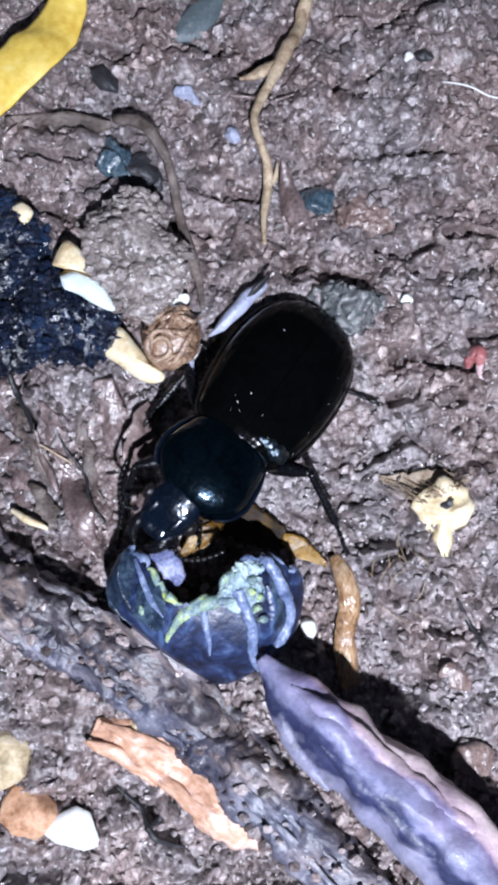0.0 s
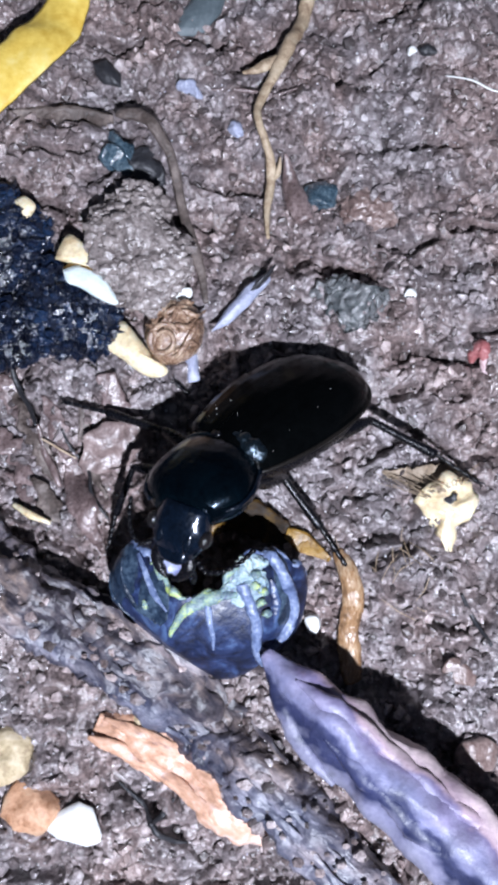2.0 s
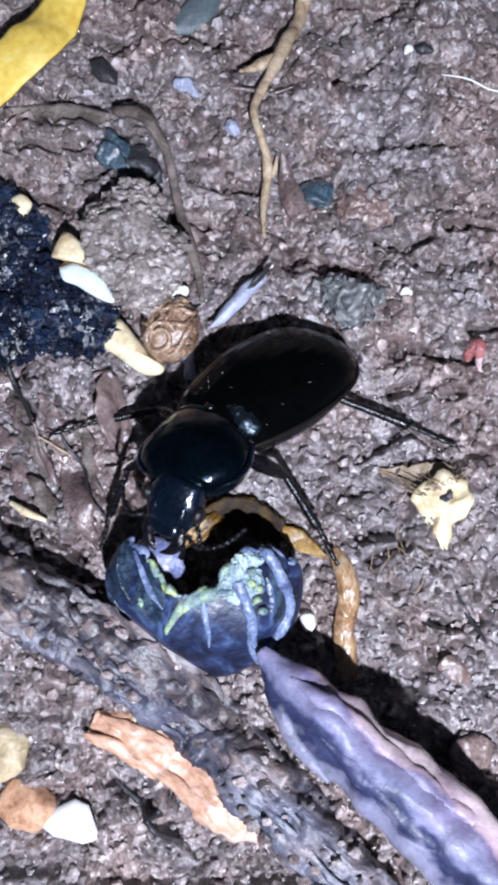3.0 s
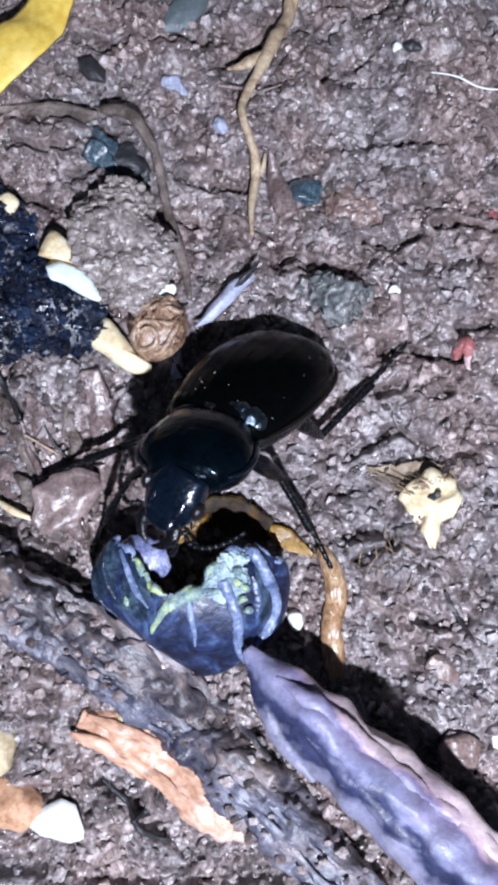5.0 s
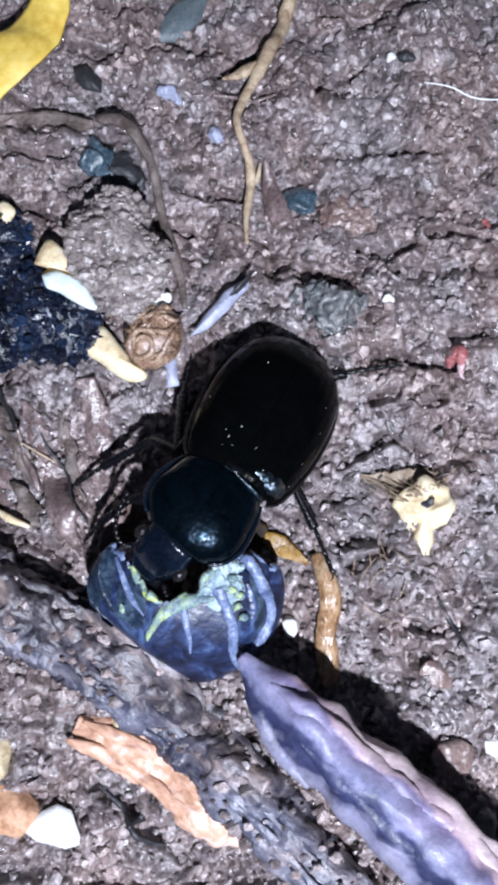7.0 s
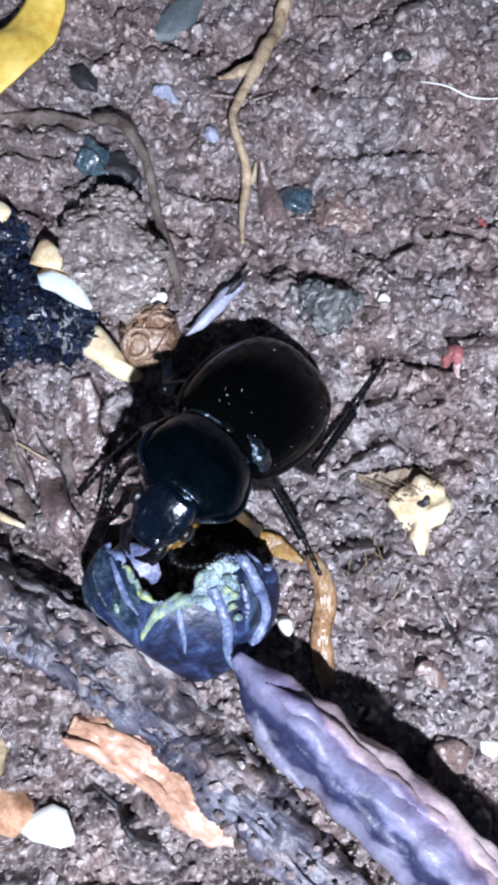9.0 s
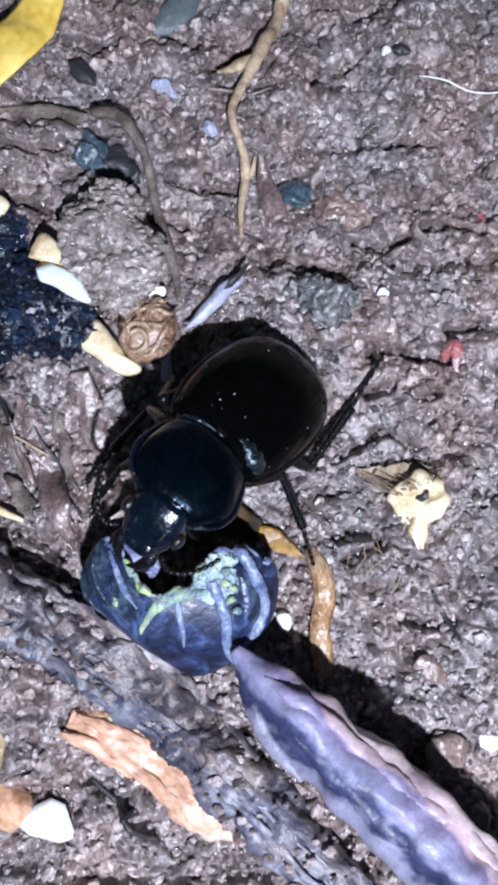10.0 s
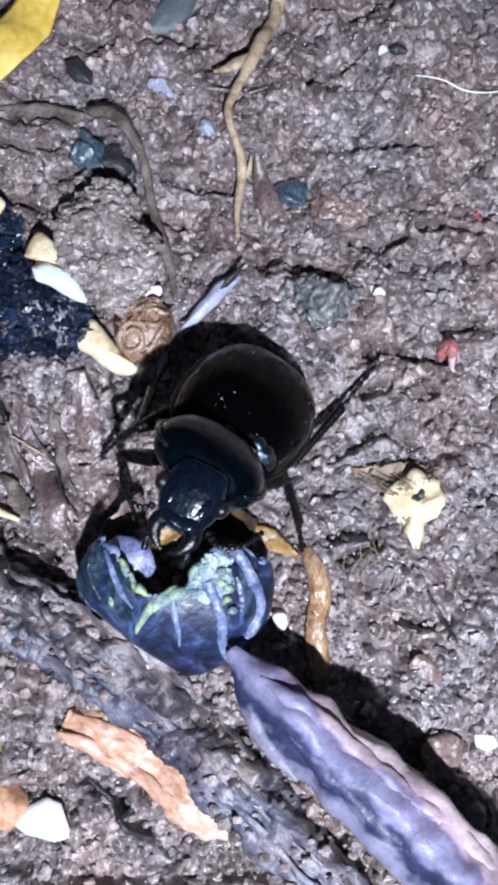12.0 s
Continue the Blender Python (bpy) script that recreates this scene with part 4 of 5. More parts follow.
def crusted_fruit():
    at = on((-19.8, 14.4))
    t = base("crusted_fruit", at, "blue-black crusted rotten fruit with cream flesh showing", "fruit")
    crust = []
    for k, (p, size, turn) in enumerate((((-23.9, 18.0), (10.5, 9.5, 6.5), 15), ((-16.6, 11.9), (9.8, 9.0, 6.0), -30), ((-22.0, 9.9), (9.0, 6.5, 4.5), 10), ((-27.0, 14.4), (9.0, 12.0, 6.0), 0))):
        v, f = lump(size, 0.25, 5, 1.1, seed=30.0 + k, fine=0.05, turn=turn)
        v = [(q[0] + p[0] - at[0], q[1] + p[1] - at[1], q[2] + 1.2) for q in v]
        crust += [np.array(q) for q in v if q[2] > 0.5]
        ob_from("crust", v, f, DUNG, parent=t)
    # granules over the crust
    r = np.random.default_rng(3)
    bm = bmesh.new()
    bmesh.ops.create_icosphere(bm, subdivisions=1, radius=1)
    unit, tri = np.array([v.co[:] for v in bm.verts]), np.array([[v.index for v in f.verts] for f in bm.faces])
    bm.free()
    vs, fs = [], []
    for k in range(3000):
        c = crust[int(r.integers(len(crust)))]
        vs.append(unit * (0.2 + 0.55 * r.uniform() ** 3) * r.uniform(0.5, 1.2, 3) * (1 + r.uniform(-0.5, 0.5, (len(unit), 1))) + c)
        fs.append(tri + len(unit) * k)
    tagged(ob_from("grainy_skin", np.concatenate(vs), np.concatenate(fs).tolist(), DUNG_GRAIN, parent=t, smooth=False), kind="stuff")

    def slab(name, outline, material, z, bulge=0.3):
        m = np.mean(np.array(outline), axis=0)
        v, f = plate([(x - m[0], y - m[1], 0) for x, y in outline], 0.6, 5.0, bulge, 4, 0.12, False)
        ob_from(name, [(q[0] + m[0] - at[0], q[1] + m[1] - at[1], q[2] + z) for q in v], f, material, parent=t)
    slab("flesh", [(-17.7, 15.5), (-17.2, 16.8), (-16.4, 17.7), (-14.8, 16.4), (-13.3, 14.5), (-12.3, 13.0), (-13.9, 14.0), (-15.9, 14.8)], CREAM, 4.6)
    slab("band", [(-17.0, 14.6), (-16.1, 15.2), (-14.5, 14.8), (-13.0, 13.7), (-12.3, 12.5), (-13.7, 13.3), (-15.5, 14.0)], OCHRE, 4.6)
    slab("white_band", [(-16.9, 14.3), (-15.8, 14.7), (-14.3, 14.3), (-13.0, 13.2), (-12.0, 11.5), (-12.6, 11.2), (-14.2, 12.0), (-15.2, 12.6), (-16.5, 13.2)], ICE, 4.9)
    slab("flesh", [(-21.8, 21.2), (-20.8, 21.6), (-19.8, 20.7), (-20.2, 19.7), (-21.0, 19.4), (-21.5, 20.3)], CREAM, 3.8)
    slab("flesh", [(-14.3, 8.6), (-13.1, 9.6), (-12.1, 10.5), (-11.2, 9.8), (-9.8, 8.0), (-9.0, 6.9), (-7.8, 6.1), (-8.1, 5.4), (-9.3, 5.2), (-10.8, 6.0), (-12.4, 7.2)], CREAM, 1.6, 0.6)


red_curl()
fibrous_seed()
wrinkled_seed()
crusted_fruit()


# ---- the broken husk that the beetle feeds on ----
def broken_husk():
    cx, cy = (-3.9, -14.5)
    at = (cx, cy, ground_z(cx, cy))
    t = base("broken_husk", at, "broken blue-grey husk with torn yellow-green rim and amber inside", "husk")
    rot = Matrix.Rotation(radians(-6), 4, "Z") @ Matrix.Rotation(radians(-66), 4, "X")
    rad = Vector((8.4, 5.6, 8.0))
    centre = Vector((0, 0.6, 4.6))
    lean = Vector((-6.1, -1.8, 0)), Vector((-0.6, -0.8, 0))  # flattened where it leans on the rotten stem

    def point(a, b, scale=1.0):
        """a: round the axis, b: 0 at the bottom, 1 at the equator."""
        s, c = math.sin(b * math.pi / 2), -math.cos(b * math.pi / 2)
        q = Vector((rad.x * s * math.cos(a), rad.y * s * math.sin(a), rad.z * c)) * scale
        q *= 1 + 0.03 * math.cos(7 * a) * s
        q = centre + (rot @ q.to_4d()).to_3d()
        over = (q.x - lean[0].x) * lean[1].x + (q.y - lean[0].y) * lean[1].y
        return q - lean[1] * (0.8 * over) if over > 0 else q

    edge_a = [0, 0.6, 1.57, 2.5, 3.14, 3.5, 3.75, 4.05, 4.33, 4.53, 4.71, 4.93, 5.02, 5.3, 5.55, 5.75, 5.95, 6.284]
    edge_b = [1.25, 0.85, 0.65, 0.85, 1.2, 1.34, 1.36, 1.3, 1.17, 1.13, 1.16, 1.2, 1.4, 1.47, 1.44, 1.52, 1.34, 1.25]

    def rim(a):
        return float(np.interp(a % 6.2832, edge_a, edge_b)) + 0.04 * noise.noise((2.2 * math.cos(a), 2.2 * math.sin(a), 1.0)) \
            + 0.05 * noise.noise((8 * math.cos(a), 8 * math.sin(a), 4.0)) + 0.04 * noise.noise((24 * math.cos(a), 24 * math.sin(a), 4.0))

    def skin(a0, a1, b0, b1, material, seed, label="", lift=1.012):
        """A ragged-edged patch of skin lying on the wall; b1 of 2 reaches the rim."""
        k, l, verts = 16, 14, []
        for jj in range(l):
            v = jj / (l - 1)
            for ii in range(k):
                u = ii / (k - 1)
                sw = 1 - 0.55 * abs(2 * v - 1) ** 3
                a = (a0 + a1) / 2 + (a1 - a0) * (u - 0.5) * sw * (1 + 0.5 * noise.noise((v * 4, seed, u > 0.5)))
                top = min(b1, rim(a) - 0.01)
                b = b0 + (top - b0) * v + 0.06 * noise.noise((u * 5, seed, 2.0)) * (1 - v if b1 >= 2 else 1)
                e = min(u, 1 - u, v if b0 > 0 else 1, 1 - v if b1 < 2 else 1)
                verts.append(wobble(point(a, b, lift - 0.02 * max(0.0, 0.08 - e) / 0.08), 0.35, 0.25, 2.0))
        faces = [(jj * k + ii, jj * k + ii + 1, (jj + 1) * k + ii + 1, (jj + 1) * k + ii) for jj in range(l - 1) for ii in range(k - 1)]
        ob_from("skin", verts, faces, material, parent=t, label=label)
    n, m = 160, 26
    for name, s, material in (("outer_wall", 1.0, HUSK), ("lining", 0.94, HUSK_INNER)):
        verts = [point(2 * math.pi * i / n, rim(2 * math.pi * i / n) * (0.02 + 0.98 * j / (m - 1)), s) for j in range(m) for i in range(n)]
        verts = [wobble(v, 0.35, 0.25, 2.0) for v in verts]
        faces = [(j * n + i, j * n + (i + 1) % n, (j + 1) * n + (i + 1) % n, (j + 1) * n + i) for j in range(m - 1) for i in range(n)]
        if s < 1:
            faces = [f[::-1] for f in faces]
        ob_from(name, verts, faces, material, parent=t)
    # torn edge along the rim, in pieces of uneven colour
    for k in range(11):
        a0, a1 = 2 * math.pi * k / 11, 2 * math.pi * (k + 0.98) / 11
        pts = [tuple(wobble(point(a0 + (a1 - a0) * i / 9, rim(a0 + (a1 - a0) * i / 9), 0.975), 0.35, 0.25, 2.0)) for i in range(10)]
        front = 3.9 < (a0 + a1) / 2 < 4.9
        ob_from("rim", *tube(pts, [0.12, 0.34, 0.2, 0.4, 0.12], 40, 10, 1, 0.7, 1.0, seed=40.0 + k, fine=0.3), HUSK_RIM if front else HUSK_RIB, parent=t)
    def along(name, line, widths, material, seed, label="", lift=1.005, flat=0.6):
        """A raised vein on the wall, through points (a, b)."""
        c = smooth_path([(q[0], q[1], 0) for q in line], 24)
        pts = [tuple(wobble(point(q[0], q[1], lift), 0.35, 0.25, 2.0)) for q in c]
        ob_from(name, *tube(pts, widths, 60, 10, flat, 0.5, 0.7, seed=seed, fine=0.2), material, parent=t, label=label)
    along("rib", [(5.1, 1.26), (5.15, 1.18), (5.24, 0.98), (5.33, 0.8), (5.55, 0.6)], [0.5, 0.55, 0.45, 0.5, 0.6], HUSK_RIB, 51.0, "pale blue stout rib", 1.02)
    along("rib", [(5.36, 1.39), (5.55, 1.43), (5.66, 1.27), (5.8, 1.05), (5.76, 0.84), (5.62, 0.72)], [0.25, 0.5, 0.62, 0.6, 0.5, 0.3], HUSK_RIB, 52.0, "pale blue curled rib", 1.02)
    along("rib", [(4.74, 1.12), (4.77, 1.0), (4.82, 0.88), (4.85, 0.74)], [0.3, 0.28, 0.22, 0.08], HUSK_RIB, 53.0)
    along("rib", [(3.77, 1.33), (3.98, 1.24), (4.17, 1.1), (4.36, 1.02)], [0.16, 0.26, 0.3, 0.12], HUSK_RIB, 54.0)
    along("rib", [(3.6, 1.26), (3.84, 1.06), (4.0, 0.96), (4.22, 0.93)], [0.12, 0.22, 0.2, 0.08], HUSK_TEAL, 55.0)
    along("rib", [(3.3, 1.2), (3.6, 1.0), (3.9, 0.82)], [0.1, 0.2, 0.06], HUSK_TEAL, 56.0)
    along("groove", [(5.44, 1.27), (5.48, 1.12), (5.47, 0.98)], [0.15, 0.42, 0.2], HUSK, 57.0, "dark blue groove", 1.015, 0.35)
    # a yellow-green tear running along the front of the rim and down
    along("tear", [(5.06, 1.19), (4.9, 1.17), (4.72, 1.12), (4.58, 1.06), (4.5, 0.99), (4.45, 0.9), (4.42, 0.84)], [0.25, 0.5, 0.62, 0.5, 0.42, 0.3, 0.1], HUSK_RIM, 9.0, "yellow-green torn seam", 1.01)
    along("tear", [(4.06, 1.04), (4.1, 1.01), (4.12, 0.98)], [0.1, 0.3, 0.1], HUSK_RIM, 10.0, "yellow-green fleck", 1.015)
    for k, (a, b) in enumerate(((5.24, 1.31), (5.3, 1.2), (5.27, 1.13), (5.33, 1.06), (5.22, 1.24))):
        v, f = lump((0.9, 0.7, 0.5), 0.6, 2, seed=60.0 + k)
        c = point(a, b, 1.045)
        ob_from("fleck", [c + q for q in v], f, HUSK_RIM, parent=t, label="yellow-green fleck of pulp")
    # pale crumbly pulp on the torn corner
    r = np.random.default_rng(14)
    for k in range(13):
        a, b = r.uniform(4.98, 5.38), r.uniform(1.22, 1.44)
        q = r.uniform(0.6, 1.3)
        v, f = lump((q, q * r.uniform(0.6, 1), 0.35 * q), 0.9, 3, seed=70.0 + k, fine=0.3, turn=float(r.uniform(0, 180)))
        c = point(a, b, 1.01)
        ob_from("pulp", [c + p for p in v], f, FLESH, parent=t, label="pale teal crumb of pulp")
    flap = [(-5.9, -10.6, 2.0), (-4.6, -9.2, 2.4), (-3.2, -8.2, 2.4), (-2.1, -7.1, 1.8)]
    ob_from("flap", *sheet([tuple(np.array(q) - at) for q in flap], [0.5, 1.7, 1.6, 0.5], 0.3, 24, 8, 0.1, 0.3, 6.0, ragged=0.3), FLAP, parent=t, label="amber translucent flap of the lining")
    back = [(-5.2, -9.4, 1.6), (-3.0, -7.9, 2.2), (-0.4, -7.6, 2.3), (2.0, -8.7, 1.6), (3.6, -10.0, 0.9)]
    ob_from("back_wall", *sheet([tuple(np.array(q) - at) for q in back], [0.8, 2.6, 3.2, 2.6, 0.8], 0.35, 36, 10, 0.12, 0.35, 16.0, ragged=0.35), BROWN_LINING, parent=t, label="dark brown torn back wall")
    skin(4.98, 5.42, 1.1, 2, FLESH, 1.0, "pale teal torn skin")
    skin(5.5, 5.9, 0.9, 2, HUSK_TEAL, 4.0, "blue-green outer skin")
    skin(3.35, 3.9, 0.95, 2, HUSK_TEAL, 6.0, "blue-green outer skin")
    skin(3.95, 4.4, 0.9, 2, HUSK_TEAL, 8.0, "blue-green outer skin", 1.006)
    line = [(-10.0, -11.2, 6.0), (-8.6, -11.2, 7.2), (-7.2, -11.8, 7.5), (-6.2, -13.2, 6.8)]
    ob_from("pulp", *sheet([tuple(np.array(q) - at) for q in line], [1.8, 3.6, 3.9, 1.6], 0.5, 24, 12, -0.12, 0.5, 10.0, ragged=0.3), LILAC_PULP, parent=t, label="lilac pulp inside the husk")


broken_husk()


# ---- the beetle: x ahead, y to its left, z up; its origin lies where pronotum and wing cases meet ----
def loft(sections, ring=28, arc=(0, 2 * math.pi), closed=True):
    """Rings along x: (x, half width, height above, depth below, y shift)."""
    verts, faces = [], []
    for x, w, up, down in sections:
        for k in range(ring + (0 if closed else 1)):
            a = arc[0] + (arc[1] - arc[0]) * k / ring
            s = math.sin(a)
            verts.append((x, w * math.copysign(abs(math.cos(a)) ** 0.85, math.cos(a)), (up if s > 0 else down) * math.copysign(abs(s) ** 0.85, s)))
    n = ring if closed else ring + 1
    for i in range(len(sections) - 1):
        for k in range(ring):
            j = (k + 1) % n
            faces.append((i * n + k, (i + 1) * n + k, (i + 1) * n + j, i * n + j))
    if closed:
        faces.append(tuple(range(n)))
        faces.append(tuple((len(sections) - 1) * n + k for k in range(n - 1, -1, -1)))
    return verts, faces


def profile(rows, n):
    """Rows of section numbers drawn out smoothly into n."""
    a = np.array(rows, float)
    return [tuple(q) for q in smooth_path([tuple(r) for r in a], n)]


LEGS = {  # hip, femur length, tibia length, tarsus length, thickness
    "front": ((2.6, 2.4, -1.6), 5.0, 5.0, 3.2, 0.8),
    "mid": ((-0.6, 3.0, -1.9), 5.4, 5.6, 4.2, 0.95),
    "hind": ((-7.2, 3.4, -1.7), 6.6, 7.0, 4.9, 1.0),
}


def beetle():
    b = base("beetle", (0, 0, 0), "shiny black ground beetle with blue-tinged pronotum, feeding on the husk", "beetle")
    wing = [(0.3, 3.7, 2.2, 0), (-0.6, 4.5, 2.7, 0), (-3.0, 5.2, 3.4, 0), (-5.9, 5.6, 3.9, 0), (-9.1, 5.6, 3.9, 0), (-11.9, 5.1, 3.4, 0), (-13.8, 4.1, 2.5, 0), (-15.1, 2.6, 1.5, 0), (-15.6, 0.8, 0.5, 0)]
    rows = profile(wing, 44)
    for side, name in ((1, "left_elytron"), (-1, "right_elytron")):
        verts, faces, m = [], [], 26
        for x, w, h, _ in rows:
            for k in range(m + 1):
                u = k / m
                a = u * math.pi / 2
                y, z = w * math.cos(a) ** 0.9, h * math.sin(a) ** 0.85
                groove = 0.025 * math.cos(2 * math.pi * 8 * u) * min(1, h / 2) * (0.15 < u < 0.97)
                z += groove - (0.015 if k == m else 0)
                lip = 0.22 if k == 0 else 0.0
                verts.append((x, side * max(y + lip, 0.02), z + (0.12 if k <= 1 else 0)))
        for i in range(len(rows) - 1):
            for k in range(m):
                f = (i * (m + 1) + k, (i + 1) * (m + 1) + k, (i + 1) * (m + 1) + k + 1, i * (m + 1) + k + 1)
                faces.append(f if side > 0 else f[::-1])
        ob_from(name, verts, faces, ELYTRA, parent=b)
        a = [radians(d) for d in (8, 25, 42, 60, 76, 88)]
        ob_from("basal_margin", *tube([(-0.8 - 0.35 * math.cos(u) ** 2, side * 4.03 * math.cos(u), 2.25 * math.sin(u) - 0.14) for u in a], [0.35, 1.0, 1.1, 0.85, 0.6, 0.4] if side > 0 else [0.3, 0.7, 0.75, 0.6, 0.5, 0.4], 60, 18, 1.0, 0.16, 1.6), BASAL, parent=b, label="crumpled shiny front edge of the wing case")
        edge = [(x, side * (w + 0.12), 0.1) for x, w, h, _ in rows]
        ob_from("elytron_margin", *tube(edge, [0.15, 0.2, 0.2, 0.18, 0.12], 60, 7), RIM_CHITIN, parent=b, label="raised glossy rim of the wing case")
    ob_from("abdomen", *loft(profile([(0.4, 3.2, 0.8, 2.0), (-3.0, 4.9, 0.3, 2.9), (-7.7, 5.5, 0.2, 3.0), (-11.6, 4.8, 0.2, 2.3), (-14.3, 2.7, 0.2, 1.2), (-15.3, 0.8, 0.1, 0.4)], 22), 24), BLACK, parent=b)
    ob_from("scutellum", *lump((1.2, 1.1, 0.3), 0.05, 2, boxy=0.8), BLACK, at=(-0.1, 0, 2.3), parent=b)
    r = np.random.default_rng(21)
    for k in range(14):
        x, u = r.uniform(-12.0, -0.5) if k < 9 else r.uniform(-2.5, -0.9), r.uniform(0.25, 1.75)
        w, h = [float(np.interp(-x, [-q[0] for q in rows], [q[i] for q in rows])) for i in (1, 2)]
        a = u * math.pi / 2
        y, z = w * math.copysign(abs(math.cos(a)) ** 0.9, math.cos(a)), h * math.sin(a) ** 0.85
        v, f = lump((0.08, 0.07, 0.05) if k % 5 else (0.15, 0.13, 0.08), 0.3, 1, seed=float(k))
        ob_from("dust_speck", v, f, GLINT_AND_GRIT, at=(x, y, z + 0.02), parent=b, smooth=False, label="tiny pale speck of grit")
    # pronotum: heart-shaped shield with a rim
    thorax = ob_from("pronotum", *loft(profile([(-0.2, 3.3, 2.0, 1.8), (0.7, 3.8, 2.3, 2.0), (2.3, 4.2, 2.6, 2.2), (4.0, 4.5, 2.5, 2.2), (5.4, 4.2, 2.2, 2.0), (6.4, 3.3, 1.8, 1.8), (7.0, 2.6, 1.4, 1.5)], 26), 36), BLUE, parent=b)
    for side in (1, -1):
        pts = [(0.0, side * 3.5, 0.25), (1.4, side * 4.1, 0.3), (2.8, side * 4.45, 0.35), (4.1, side * 4.6, 0.35), (5.6, side * 4.2, 0.3), (6.6, side * 3.3, 0.3)]
        ob_from("pronotum_rim", *tube(pts, [0.15, 0.22, 0.24, 0.24, 0.2, 0.14], 40, 10), GLOSS, parent=thorax)
        hem = [(-0.2, side * 3.3 * math.cos(u), 2.05 * math.sin(u) ** 0.85 + 0.05) for u in (radians(d) for d in (6, 25, 45, 65, 88))]
        ob_from("pronotum_hem", *tube(hem, [0.16, 0.24, 0.22, 0.16, 0.1], 40, 10), BASAL, parent=thorax)
    ob_from("midline", *tube([(0.6, 0, 2.22), (2.3, 0, 2.55), (4.0, 0, 2.46), (5.6, 0, 2.1)], [0.04, 0.06, 0.06, 0.04], 24, 6), ELYTRA, parent=thorax)
    # head, with eyes, jaws, feelers; its origin is the neck
    head = ob_from("head", *loft(profile([(-0.6, 2.0, 1.3, 1.4), (0.5, 2.2, 1.5, 1.5), (1.5, 2.45, 1.5, 1.5), (2.4, 2.25, 1.3, 1.4), (3.2, 1.9, 1.0, 1.1), (3.9, 1.5, 0.75, 0.9), (4.3, 1.1, 0.5, 0.6)], 20), 28), GLOSS, parent=b)
    ob_from("clypeus", *lump((1.7, 2.7, 0.7), 0.12, 3, boxy=0.8), GLOSS, at=(3.5, 0, 0.62), parent=head)
    for side in (1, -1):
        ob_from("frontal_ridge", *lump((2.0, 0.7, 0.5), 0.1, 3), GLOSS, at=(2.0, side * 1.2, 1.15), parent=head)
        ob_from("eye", *lump((1.5, 1.1, 1.4), 0.02, 3), EYE, at=(1.6, side * 2.3, 0.4), parent=head, label="bulging dark eye")
        jaw = [(3.6, side * 1.2, 0.0), (4.5, side * 1.4, 0.0), (5.4, side * 1.0, -0.1), (6.0, side * 0.2, -0.2)]
        ob_from("mandible", *tube(jaw, [0.6, 0.6, 0.4, 0.08], 24, 10, 0.7), BLACK, parent=head)
        palp = [(3.8, side * 0.7, -0.8), (4.7, side * 1.2, -1.2), (5.5, side * 1.6, -1.5), (6.2, side * 1.4, -2.0)]
        ob_from("palp", *tube(palp, [0.22, 0.25, 0.2, 0.3], 20, 8), BLACK, parent=head)
        feeler = [(3.4, side * 2.0, 0.4), (4.0, side * 3.0, 0.3), (3.6, side * 4.2, -0.2), (2.6, side * 5.1, -0.9), (1.4, side * 5.7, -1.6)]
        c = smooth_path(feeler, 45)
        for k in range(11):
            ob_from("antenna_segment", *tube(c[4 * k:4 * k + 5], [0.12, 0.2, 0.24 if k else 0.34, 0.16], 8, 7), BLACK, parent=head)
    parts = {"pronotum": thorax, "head": head}
    for pair, (hip, fl, tl, sl, w) in LEGS.items():
        for side, word in ((1, "left"), (-1, "right")):
            key = word + "_" + pair
            femur = ob_from("femur", *tube([(0, 0, 0), (0.35 * fl, 0, 0), (0.75 * fl, 0, 0), (fl, 0, 0)], [0.5 * w, 0.95 * w, 0.75 * w, 0.45 * w], 24, 12, 0.8), BLACK, parent=b)
            ob_from("trochanter", *lump((1.3, 1.2, 1.2), 0.05, 2), BLACK, parent=femur)
            tibia = ob_from("tibia", *tube([(0, 0, 0), (0.5 * tl, 0, 0), (tl, 0, 0)], [0.36 * w, 0.38 * w, 0.5 * w], 20, 10), BLACK, parent=b)
            for k in range(8):
                x = tl * (0.2 + 0.1 * k)
                s = 1 if k % 2 else -1
                ob_from("spine", *tube([(x, 0, 0.3 * s * w), (x + 0.5, 0.2, 0.75 * s * w)], [0.07, 0.02], 4, 5), BLACK, parent=tibia)
            for k in range(5):
                x = tl + sl * k / 5
                z = -0.10 * k
                ob_from("tarsus_segment", *tube([(x, 0, z), (x + 0.13 * sl, 0, z - 0.04), (x + 0.2 * sl, 0, z - 0.1)], [0.16, 0.26, 0.2], 8, 8, 0.8), BLACK, parent=tibia)
            for s in (1, -1):
                x = tl + sl
                ob_from("claw", *tube([(x, 0, -0.5), (x + 0.4, 0.25 * s, -0.45), (x + 0.6, 0.4 * s, -0.8)], [0.1, 0.08, 0.02], 8, 6), BLACK, parent=tibia)
            parts[key] = (femur, tibia)
    return b, parts


beetle_thing, beetle_parts = beetle()

